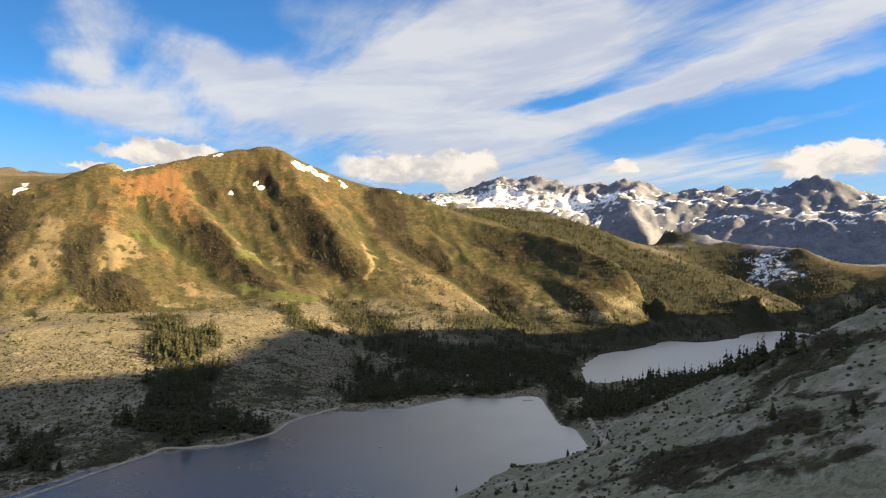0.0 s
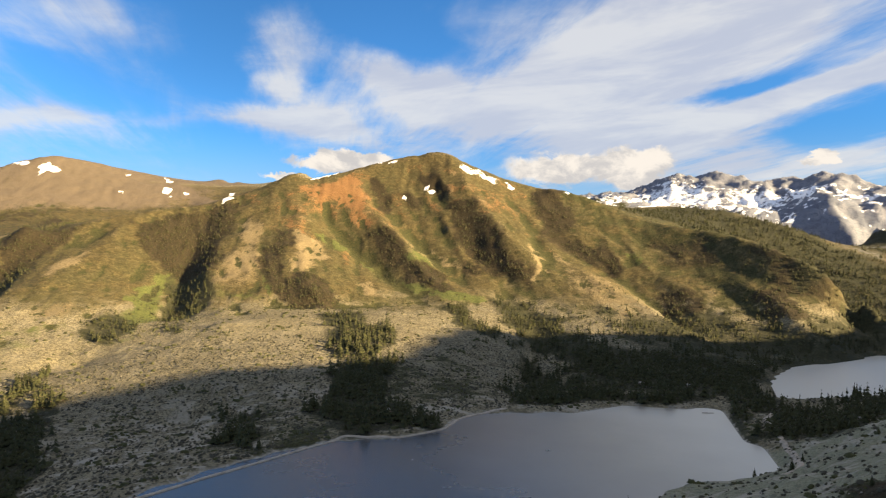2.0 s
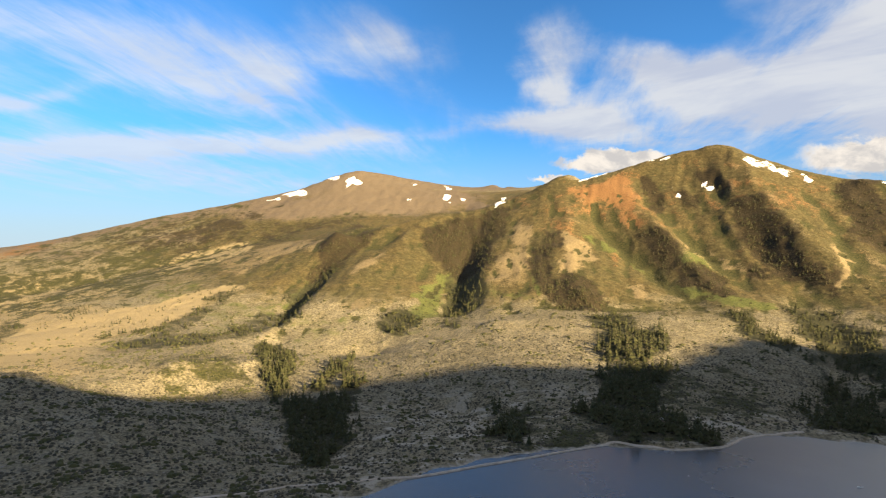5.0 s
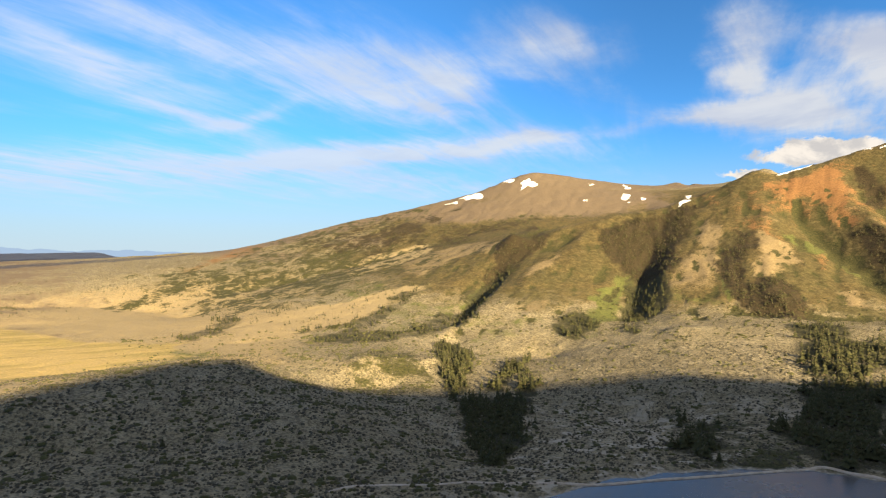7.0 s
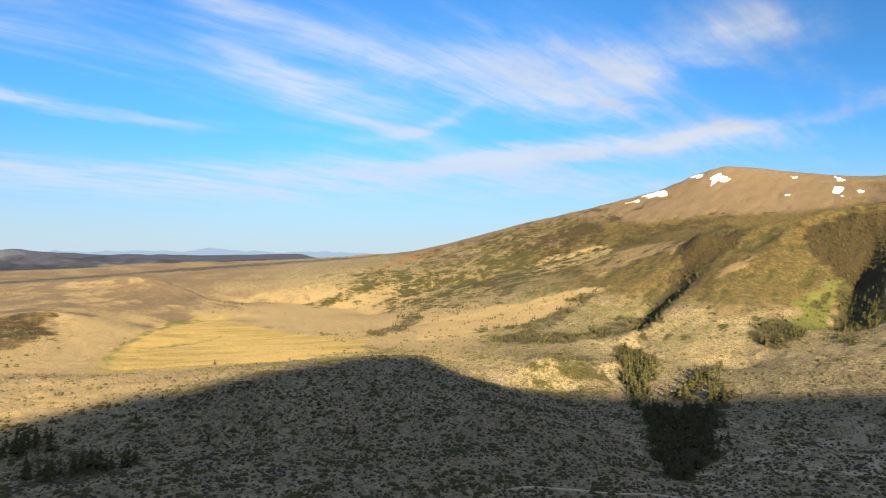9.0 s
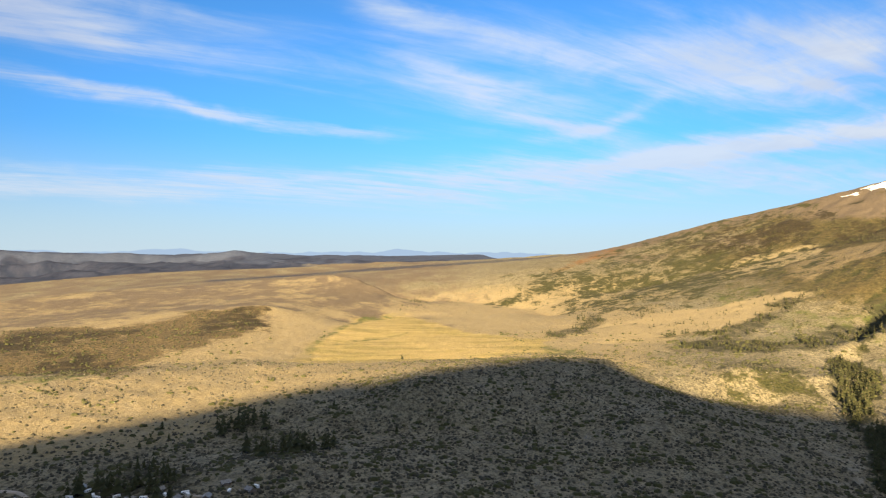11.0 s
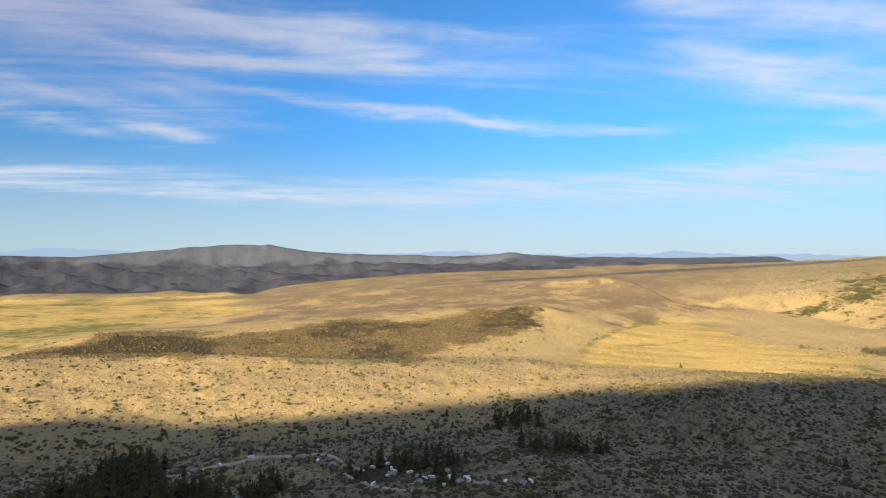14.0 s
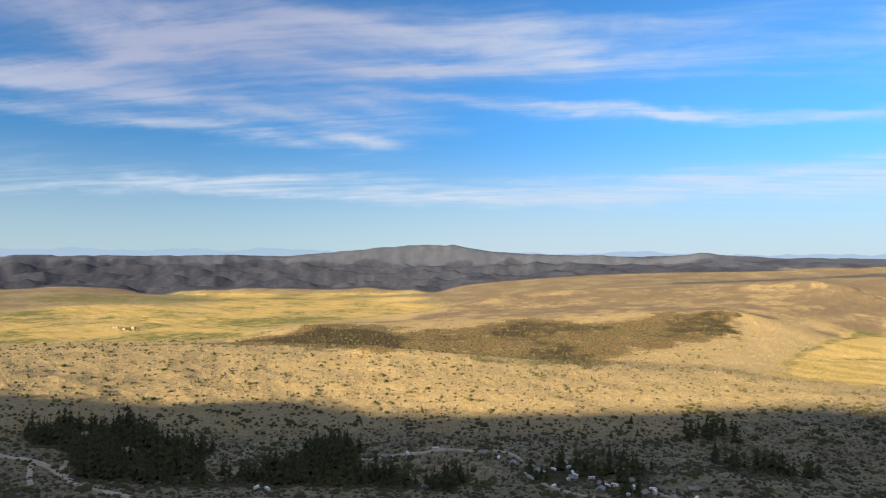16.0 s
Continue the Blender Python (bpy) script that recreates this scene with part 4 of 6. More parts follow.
zone("green", 0.8, 16, (-1024, 2078), (-907, 2115), (-887, 2018), (-977, 2026))
zone("green", 0.8, 19, (-687, 2061), (-644, 2177), (-572, 2071), (-624, 1990))
zone("green", 0.8, 14, (-624, 1913), (-444, 1902), (-362, 1871), (-456, 1816), (-581, 1856))
zone("green", 0.7, 11, (-897, 2092), (-658, 1937), (-517, 1863), (-526, 1836), (-688, 1924), (-874, 2039))
zone("green", 0.8, 14, (33, 2336), (98, 2301), (115, 2228), (52, 2262))
zone("green", 0.5, 24, (-1129, 1627), (-1046, 1633), (-946, 1587), (-1025, 1557), (-1082, 1560))
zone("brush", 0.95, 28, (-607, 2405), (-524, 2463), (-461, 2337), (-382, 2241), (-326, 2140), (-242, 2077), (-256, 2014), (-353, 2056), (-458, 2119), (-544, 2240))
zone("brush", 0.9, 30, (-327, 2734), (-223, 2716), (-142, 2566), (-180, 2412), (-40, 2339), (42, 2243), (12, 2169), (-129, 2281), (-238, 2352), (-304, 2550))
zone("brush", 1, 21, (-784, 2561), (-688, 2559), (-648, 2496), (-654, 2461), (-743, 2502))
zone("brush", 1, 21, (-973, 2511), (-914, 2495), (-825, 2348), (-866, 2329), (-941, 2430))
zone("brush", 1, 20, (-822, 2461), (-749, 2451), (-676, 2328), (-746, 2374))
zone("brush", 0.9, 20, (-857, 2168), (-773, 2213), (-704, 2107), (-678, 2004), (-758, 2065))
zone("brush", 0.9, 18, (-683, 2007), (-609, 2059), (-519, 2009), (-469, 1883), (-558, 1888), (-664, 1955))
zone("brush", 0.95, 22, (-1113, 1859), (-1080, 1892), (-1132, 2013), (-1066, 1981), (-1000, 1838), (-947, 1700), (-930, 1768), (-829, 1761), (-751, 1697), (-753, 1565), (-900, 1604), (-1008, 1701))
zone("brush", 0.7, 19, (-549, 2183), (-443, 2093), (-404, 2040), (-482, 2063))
# trees plus the cast shadow beside the spur, painted as one dark patch
zone("brush", 0.9, 24, (140, 2070), (188, 2096), (227, 2111), (243, 1808), (175, 1691), (139, 1816))
zone("forest", 0.8, 29, (-39, 1893), (11, 1857), (65, 1566), (24, 1582))
zone("brush", 0.8, 25, (410, 2044), (489, 2075), (502, 1978), (555, 1920), (455, 1859), (407, 1942))
zone("brush", 0.6, 42, (120, 2419), (311, 2405), (353, 2262), (231, 2247), (154, 2282))
zone("brush", 0.6, 42, (435, 2272), (773, 2675), (837, 2383), (785, 2127), (596, 2001), (476, 2098))
zone("forest", 0.9, 41, (-348, 1883), (-271, 1876), (-132, 1790), (-32, 1574), (-52, 1369), (-204, 1613), (-292, 1707))
zone("forest", 0.85, 33, (-239, 1655), (-129, 1415), (-93, 1283), (-145, 1154), (-217, 1422))
zone("forest", 1, 31, (-732, 1517), (-684, 1572), (-578, 1480), (-564, 1527), (-495, 1361), (-479, 1251), (-557, 1227), (-624, 1323))
zone("forest", 1, 29, (-470, 1749), (-425, 1823), (-332, 1682), (-264, 1632), (-263, 1540), (-332, 1543), (-414, 1652))
zone("forest", 1, 26, (-542, 1189), (-450, 1237), (-361, 1030), (-285, 861), (-351, 805), (-431, 893), (-473, 1047))
zone("forest", 0.75, 20, (-630, 904), (-509, 869), (-422, 709), (-502, 734))
zone("forest", 0.8, 35, (-295, 1587), (-223, 1636), (-92, 1307), (-191, 1241), (-190, 1441))
zone("forest", 1, 16, (-204, 1222), (16, 1187), (171, 1204), (165, 1162), (15, 1139), (-166, 1050))
zone("forest", 0.7, 50, (-106, 1503), (432, 1769), (364, 1535), (166, 1220), (-86, 1218))
zone("rock", 0.9, 52, (1383, 3115), (1870, 3455), (1517, 2701), (1392, 2727), (1153, 2571))
zone("brush", 0.95, 37, (-1611, 1865), (-1520, 2064), (-1381, 2152), (-1289, 1956), (-1183, 1696), (-1270, 1703), (-1388, 1734), (-1501, 1758))
zone("forest", 0.9, 39, (-1318, 1669), (-1187, 1674), (-1047, 1459), (-983, 1275), (-1182, 1478))
zone("forest", 0.8, 30, (-1273, 1331), (-1266, 1430), (-1132, 1289), (-1116, 1199), (-1160, 1183))
zone("green", 0.85, 25, (-1319, 1503), (-1357, 1724), (-1399, 1838), (-1340, 1791), (-1279, 1625), (-1182, 1453), (-1061, 1240), (-1159, 1266))
zone("brush", 0.9, 26, (-1822, 1558), (-2220, 2073), (-2140, 2150), (-1703, 1682), (-1653, 1470), (-1513, 1277), (-1694, 1374))
zone("green", 0.8, 15, (-1598, 1216), (-1686, 1368), (-1735, 1537), (-1689, 1484), (-1479, 1200), (-1532, 1188))
zone("forest", 0.75, 27, (-1546, 1145), (-1655, 1318), (-1673, 1483), (-1587, 1419), (-1463, 1187), (-1393, 1061))
zone("forest", 0.6, 23, (-1568, 707), (-1538, 834), (-1471, 937), (-1597, 1140), (-1415, 1128), (-1382, 986), (-1383, 847), (-1430, 712))
zone("forest", 0.58, 26, (-1550, 707), (-1674, 907), (-1823, 1115), (-1863, 1204), (-1770, 1130), (-1591, 899), (-1477, 720))
zone("forest", 1, 19, (-1336, 924), (-1322, 1039), (-1144, 906), (-993, 759), (-1027, 748))
zone("forest", 1, 14, (-1154, 1103), (-1065, 1011), (-954, 825), (-985, 801), (-1035, 888))
zone("forest", 1, 17, (-1018, 926), (-992, 954), (-868, 839), (-900, 820))
zone("forest", 1, 21, (-990, 732), (-861, 833), (-750, 710), (-616, 539), (-630, 512), (-837, 644))
zone("pale", 0.8, 19, (-1596, 1492), (-1592, 1636), (-1547, 1631), (-1511, 1462), (-1526, 1414))
zone("pale", 0.6, 38, (-1143, 1647), (-1205, 1872), (-1301, 2073), (-1237, 2028), (-1038, 1785), (-1001, 1664), (-1052, 1581))
zone("pale", 0.7, 36, (-2245, 1372), (-2250, 1634), (-2092, 1757), (-1829, 1564), (-1987, 1470), (-1942, 1283))
zone("pale", 0.5, 23, (-1402, 1244), (-1338, 1364), (-1300, 1281), (-1348, 1196))
zone("brush", 0.45, 82, (-2603, 1719), (-2464, 2032), (-2268, 2231), (-2277, 1947), (-2293, 1634))
zone("brush", 0.45, 83, (-2794, 1449), (-2699, 1851), (-2614, 1932), (-2597, 1650), (-2553, 1382))
zone("shrub", 0.62, 150, (-2883, 773), (-2981, 1089), (-2994, 1438), (-2710, 1589), (-2226, 1207), (-2292, 1000), (-2167, 754), (-2478, 753), (-2696, 657))
zone("shrub", 0.7, 31, (-2772, 352), (-2857, 539), (-2962, 721), (-2848, 744), (-2734, 545), (-2671, 410))
zone("forest", 0.6, 27, (-1797, 419), (-2010, 575), (-2165, 661), (-2009, 667), (-1821, 540), (-1704, 427))
zone("brush", 0.55, 144, (-3086, 1400), (-3051, 1654), (-2848, 1966), (-2463, 1701), (-2646, 1552), (-2818, 1378))
zone("tan", 0.6, 84, (-2360, -181), (-2613, 31), (-2887, 289), (-2639, 498), (-2120, 494), (-1904, 360), (-1947, 196), (-2326, 89), (-2350, -97))
zone("tan", 0.9, 29, (-1939, 589), (-1984, 813), (-1926, 1044), (-1899, 1197), (-1812, 1251), (-1740, 1066), (-1662, 828), (-1646, 674), (-1731, 541))
zone("tan", 0.8, 35, (-2643, 1339), (-2543, 1603), (-2463, 1701), (-2266, 1564), (-2237, 1351), (-2270, 1190))
zone("tan", 0.6, 68, (-1974, -431), (-2273, -376), (-2290, -216), (-2124, -182), (-1714, -222), (-1418, -234), (-1460, -318), (-1761, -353))
zone("tan", 0.7, 24, (-1721, 401), (-1630, 711), (-1553, 568), (-1483, 359))
zone("red", 0.5, 43, (-3137, 730), (-3355, 959), (-3566, 1177), (-3486, 1280), (-3248, 1158), (-3203, 972), (-3003, 752))
zone("gold", 0.85, 35, (-1391, -232), (-1699, -220), (-2222, -131), (-2383, 28), (-2085, 136), (-1846, 235), (-1705, 413), (-1452, 339), (-1467, 83), (-1267, -96))
zone("green", 0.5, 9, (-1509, -235), (-1714, -222), (-2241, -132), (-2403, 28), (-2362, 28), (-2115, -125), (-1684, -203), (-1479, -204))
zone("green", 0.55, 8, (-1606, 360), (-1560, 446), (-1395, 399), (-1428, 320))
zone("green", 0.4, 9, (-1676, -217), (-1884, 23), (-1845, 22), (-1634, -183))
zone("forest", 0.5, 15, (-1527, 653), (-1537, 833), (-1454, 955), (-1392, 914), (-1434, 778), (-1430, 637))
zone("forest", 0.5, 17, (-1661, 666), (-1672, 833), (-1741, 1021), (-1843, 1210), (-1801, 1207), (-1659, 988), (-1601, 811))
zone("heath", 0.95, 47, (-925, -1368), (-1042, -1429), (-1127, -1368), (-1452, -1581), (-1348, -1269), (-1464, -1082), (-1624, -1033), (-1818, -1026), (-1819, -748), (-2034, -637), (-2076, -446), (-1965, -385), (-1727, -386), (-1563, -549), (-1149, -520), (-1158, -825), (-928, -845), (-897, -1040))
zone("brush", 0.58, 75, (-1927, -604), (-2042, -456), (-1931, -379), (-1756, -407), (-1698, -516))
zone("brush", 0.58, 60, (-1488, -805), (-1512, -653), (-1294, -558), (-1269, -686))
zone("brush", 0.85, 21, (-1249, -1339), (-1312, -1235), (-1313, -1079), (-1195, -1016), (-1075, -1227), (-990, -1379), (-1113, -1331))
zone("brush", 0.58, 71, (-1382, -984), (-1701, -959), (-1801, -741), (-1669, -720), (-1474, -832))
zone("green", 0.45, 9, (-1006, -717), (-1190, -538), (-1100, -509), (-1000, -660))
# brown knob of the back hill, its shaded flank painted darker
zone("alpine", 0.8, 82, (-2576, -373), (-2836, -310), (-3314, -213), (-2557, -9), (-2300, -216))
zone("alpine", 0.62, 178, (-1487, -1139), (-2282, -1397), (-2732, -1124), (-3094, -828), (-2780, -391), (-2492, -390), (-2136, -669), (-1957, -886), (-1810, -1107))
zone("shrub", 0.55, 115, (-223, 2657), (-94, 4279), (291, 2842), (500, 2205), (785, 2127), (349, 1819), (217, 2105), (34, 2400))
zone("forest", 0.7, 66, (750, 2677), (1047, 2534), (1247, 2284), (1158, 2191), (718, 1947), (610, 2049))
zone("shrub", 0.5, 158, (-3223, 608), (-3212, 890), (-3419, 1400), (-3226, 1749), (-2953, 2039), (-2072, 1431), (-2119, 1149), (-2051, 840), (-2193, 647), (-2646, 617))
zone("forest", 0.9, 61, (39, 2817), (487, 3130), (860, 2805), (1125, 2459), (1265, 2243), (888, 2150), (688, 1959), (499, 2200), (287, 2795))
zone("forest", 0.7, 96, (1224, 3446), (1529, 3049), (1681, 2766), (1350, 1964), (420, 627), (1319, 2305), (1107, 2420), (1014, 2751))
zone("snow", 0.5, 58, (1399, 3061), (1594, 2969), (1515, 2732), (1355, 2800))
zone("red", 0.33, 134, (-1357, 2235), (-875, 2562), (-651, 2574), (-349, 2716), (-179, 2395), (-455, 2286), (-737, 2281), (-952, 2216), (-1128, 2007))
zone("green", 0.36, 88, (-2548, 1266), (-1755, 1203), (-1411, 1138), (-1089, 1227), (-1196, 1138), (-1499, 877), (-1923, 882))
zone("shrub", 0.6, 33, (-581, 889), (-517, 922), (-459, 908), (-380, 780), (-410, 709), (-454, 677))
zone("shrub", 0.5, 54, (-472, 1245), (-363, 1257), (-271, 1360), (-196, 1206), (-255, 1012), (-356, 988))
zone("forest", 0.7, 20, (-432, 921), (-347, 963), (-267, 929), (-245, 879), (-310, 821), (-369, 802))
# added cover, darkens a bank that the sun lights too strongly
zone("shrub", 0.5, 36, (-1245, 621), (-1278, 783), (-1163, 800), (-1057, 700), (-1102, 598))
zone("shrub", 0.75, 6, (104, 539), (175, 537), (210, 508), (200, 438), (163, 442), (129, 459))
zone("shrub", 0.7, 8, (233, 575), (352, 666), (423, 610), (392, 564), (305, 542), (221, 512))
zone("shrub", 0.6, 5, (214, 468), (266, 450), (291, 419), (268, 386), (227, 390), (203, 418))
zone("shrub", 0.55, 4, (163, 395), (209, 383), (242, 348), (234, 337), (200, 344), (164, 359))
zone("forest", 0.95, 10, (-302, -801), (-356, -792), (-406, -761), (-410, -695), (-419, -664), (-438, -644), (-375, -594), (-299, -559), (-282, -625), (-299, -711), (-286, -759))
zone("forest", 0.8, 9, (-306, -572), (-440, -562), (-519, -590), (-583, -599), (-572, -549), (-505, -467), (-559, -388), (-511, -354), (-474, -454), (-378, -507))
zone("forest", 0.5, 12, (-620, -347), (-654, -315), (-724, -276), (-667, -211), (-580, -199), (-565, -291))
zone("forest", 0.4, 18, (-909, -280), (-949, -205), (-867, -141), (-800, -52), (-660, -117), (-825, -225))
zone("snow", 0.8, 11, (-1843, 3626), (-1119, 2497), (-971, 2603), (-948, 2606), (-1088, 2527), (-1198, 2399))
zone("snow", 0.9, 10, (-945, 2615), (-912, 2635), (-864, 2651), (-924, 2622))
zone("snow", 0.5, 22, (-670, 2677), (-606, 2676), (-541, 2708), (-471, 2695), (-436, 2659), (-499, 2618), (-583, 2576), (-641, 2625))
zone("snow", 0.9, 9, (-760, 2537), (-712, 2501), (-727, 2487))
zone("snow", 0.9, 9, (-856, 2494), (-809, 2443), (-830, 2445))
zone("snow", 0.8, 12, (-444, 2710), (-404, 2670), (-417, 2628))
zone("snow", 0.9, 10, (-228, 2713), (-175, 2714), (-204, 2711))
zone("snow", 0.9, 13, (-2726, 2491), (-2734, 2573), (-2636, 2556), (-2671, 2449))
zone("snow", 0.8, 13, (-2858, 2476), (-2795, 2554), (-2793, 2494))
zone("snow", 0.9, 13, (-2277, 2832), (-2217, 2819), (-2124, 2711), (-2190, 2733))
zone("snow", 0.8, 13, (-2424, 3015), (-2303, 2962), (-2288, 2905))
zone("snow", 0.8, 14, (-2678, 2725), (-2635, 2774), (-2635, 2756))
zone("snow", 0.7, 16, (-2940, 2234), (-2886, 2336), (-2773, 2254), (-2872, 2210))
zone("snow", 0.7, 13, (-2951, 2120), (-2910, 2198), (-2863, 2155))
zone("snow", 0.8, 12, (-2137, 2805), (-2088, 2821), (-2059, 2749))
zone("snow", 0.8, 10, (-1927, 2742), (-1440, 2189), (-1448, 2138))
zone("snow", 0.7, 13, (-2484, 2791), (-2487, 2834), (-2444, 2785))
zone("snow", 0.7, 12, (-2327, 2581), (-2300, 2602), (-2281, 2555))
zone("snow", 0.8, 14, (-1914, 2898), (-1914, 2944), (-1433, 2194), (-1455, 2173))


def cover(kind, px, py):
    """How much of a ground cover lies at each place, 0 to 1, with ragged borders."""
    n1, n2 = lattice(px / 70, py / 70, 71), lattice(px / 70, py / 70, 73)
    m1, m2 = lattice(px / 22, py / 22, 72), lattice(px / 22, py / 22, 74)
    wx, wy = px + 28 * n1 + 10 * m1, py + 28 * n2 + 10 * m2
    zx, zy = px + 9 * n1 + 7 * m1, py + 9 * n2 + 7 * m2
    total = np.zeros(px.shape)
    for spot in COVERS.get(kind, []):
        if spot[0] == "oval":
            _, x, y, rx, ry, turn, weight = spot
            near = np.hypot(wx - x, wy - y) < 1.6 * max(rx, ry)
            dx, dy = wx[near] - x, wy[near] - y
            u = (dx * math.cos(turn) + dy * math.sin(turn)) / rx
            v = (dy * math.cos(turn) - dx * math.sin(turn)) / ry
            share = weight * smooth(1.55, 0.35, np.hypot(u, v))
        elif spot[0] == "zone":
            _, weight, soft, ring = spot
            low, high = ring.min(0) - 2 * soft, ring.max(0) + 2 * soft
            near = (zx > low[0]) & (zx < high[0]) & (zy > low[1]) & (zy < high[1])
            qx, qy = zx[near], zy[near]
            d = ring_distance(qx, qy, ring) * np.where(inside(qx, qy, ring), 1, -1)
            d = d + soft * 2.2 * fractal(qx, qy, min(max(5 * soft, 30), 150), 4, 77, 0.6)
            share = weight * smooth(-soft, soft, d)
        else:
            line = np.array(spot[2], float)
            low, high = line.min(0) - spot[1], line.max(0) + spot[1]
            near = (wx > low[0]) & (wx < high[0]) & (wy > low[1]) & (wy < high[1])
            share = spot[3] * smooth(spot[1] * 0.75, spot[1] * 0.3, line_distance(wx[near], wy[near], spot[2]))
        total[near] = np.maximum(total[near], share)
    return total


def build_ground():
    turns = np.concatenate([np.arange(-40, 166, 0.22), np.arange(166, 320, 1.4)])
    rings = np.concatenate([np.linspace(25, 120, 6)[:-1], 120 * np.exp(np.arange(0, math.log(300 / 120), 0.03)), 300 * np.exp(np.arange(0, math.log(3950 / 300), 0.0072)), 3950 * np.exp(np.arange(0, math.log(4895 / 3950), 0.0036)), [4900.0]])
    a = np.radians(turns)
    px = np.outer(rings, -np.sin(a))
    py = np.outer(rings, np.cos(a))
    pz = height(px, py)
    verts = np.stack([px, py, pz], -1).reshape(-1, 3)
    nr, na = px.shape
    i, j = np.meshgrid(np.arange(nr - 1), np.arange(na), indexing="ij")
    k = (j + 1) % na
    quads = np.stack([i * na + j, (i + 1) * na + j, (i + 1) * na + k, i * na + k], -1).reshape(-1, 4)
    quads = quads[:, ::-1]
    centre = len(verts)
    verts = np.vstack([verts, [[0, 0, float(height(np.zeros(1), np.zeros(1))[0])]]])
    fan = np.stack([np.full(na, centre), np.arange(na), (np.arange(na) + 1) % na], -1)
    me = bpy.data.meshes.new("ground")
    loops = np.concatenate([quads.ravel(), fan.ravel()])
    me.vertices.add(len(verts))
    me.vertices.foreach_set("co", verts.ravel())
    me.loops.add(len(loops))
    me.loops.foreach_set("vertex_index", loops)
    me.polygons.add(len(quads) + len(fan))
    me.polygons.foreach_set("loop_start", np.concatenate([np.arange(len(quads)) * 4, len(quads) * 4 + np.arange(len(fan)) * 3]))
    me.update(calc_edges=True)
    x, y, z = verts.T
    far = np.hypot(x, y)
    e = 12.0
    slope = np.hypot(height(x + e, y) - z, height(x, y + e) - z) / e
    n1 = fractal(x, y, 160, 4, 81)
    n2 = fractal(x, y, 60, 4, 91)
    masks = {k: cover(k, x, y) for k in ("forest", "green", "red", "pale", "brush", "gold", "snow", "alpine", "heath", "shrub", "hazy_dark", "tan", "rock")}
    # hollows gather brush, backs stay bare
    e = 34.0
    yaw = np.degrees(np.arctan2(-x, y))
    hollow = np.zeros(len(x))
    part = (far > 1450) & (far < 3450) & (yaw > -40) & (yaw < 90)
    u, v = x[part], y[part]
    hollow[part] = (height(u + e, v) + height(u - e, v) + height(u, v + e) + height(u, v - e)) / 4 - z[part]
    # high crags: snow where it can lie
    crag = smooth(3250, 3500, far + 120 * n1) * smooth(0.2, 0.0, np.abs(np.arctan2(x, y) - 0.28) - 0.42)
    masks["snow"] = np.maximum(masks["snow"], crag * smooth(40, 220, z) * smooth(470, 390, z) * smooth(0.9, 0.45, slope) * smooth(-0.25, 0.3, n1 + 0.2) * (0.35 + 0.7 * smooth(-0.2, 0.2, n2)))
    yaw = np.degrees(np.arctan2(-x, y))
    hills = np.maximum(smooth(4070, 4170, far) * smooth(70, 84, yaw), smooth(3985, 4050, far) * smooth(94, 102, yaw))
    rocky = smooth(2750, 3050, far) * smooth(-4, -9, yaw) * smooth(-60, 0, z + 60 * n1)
    masks["hazy_rock"] = np.maximum.reduce([crag, 0.35 * rocky, masks["rock"]])
    # far hills: dark woods low down, bare grey tops, distance haze painted in as blue
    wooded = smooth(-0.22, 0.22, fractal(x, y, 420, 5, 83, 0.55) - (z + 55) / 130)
    masks["hazy_dark"] = np.maximum(masks["hazy_dark"], hills * wooded)
    masks["hazy_hill"] = hills
    masks["forest"] = np.maximum(masks["forest"], 0.75 * smooth(1500, 1650, far) * smooth(2700, 2400, far) * smooth(3, -3, yaw) * smooth(-130, -190, z + 40 * n1) * smooth(-38, -34, yaw))
    floor = smooth(1650, 1850, far) * smooth(4040, 3990, far) * smooth(-238, -244, z) * smooth(88, 96, yaw)
    sweep = fractal(x, y, 300, 4, 171)
    masks["gold"] = np.maximum(masks["gold"], floor * (0.66 + 0.5 * sweep))
    masks["green"] = np.maximum(masks["green"], floor * (0.34 - 0.6 * sweep))
    masks["olive"] = smooth(-215, -60, z + 30 * n1) * smooth(1550, 1800, far) * smooth(94, 66, yaw) * smooth(3900, 3500, far) * (1 - 0.5 * smooth(52, 68, yaw + 10 * n1))
    wet = np.minimum(ring_distance(x, y, SHORES["lower"]), ring_distance(x, y, SHORES["upper"]))
    masks["bank"] = 0.55 * smooth(26, 12, wet) * smooth(LAKE + 2.2, LAKE + 0.9, z) * smooth(1200, 1100, far)
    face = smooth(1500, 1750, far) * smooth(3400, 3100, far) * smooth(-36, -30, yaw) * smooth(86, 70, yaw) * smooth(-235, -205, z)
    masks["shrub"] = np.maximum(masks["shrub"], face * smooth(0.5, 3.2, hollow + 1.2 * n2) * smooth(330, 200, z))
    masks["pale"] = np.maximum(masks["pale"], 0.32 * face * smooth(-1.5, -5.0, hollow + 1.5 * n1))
    masks["sage"] = smooth(16, 6, yaw) * smooth(960, 880, far)
    # the paler straw starts at the shadow edge, so sunlight is in its colour
    masks["lit_straw"] = smooth(72, 92, yaw + 8 * n1) * smooth(-90, 40, far - 1150 + 290 * smooth(85, 115, yaw)) * smooth(1900, 1450, far)
    masks["lit_straw"] = np.maximum(masks["lit_straw"], 0.9 * smooth(58, 74, yaw + 8 * n1) * smooth(1250, 1400, far) * smooth(3300, 2800, far))
    masks["alpine"] = np.maximum(masks["alpine"], smooth(1750, 2300, far + 120 * n1) * smooth(76, 90, yaw) * smooth(-246, -225, z) * (0.6 + 0.7 * n1))
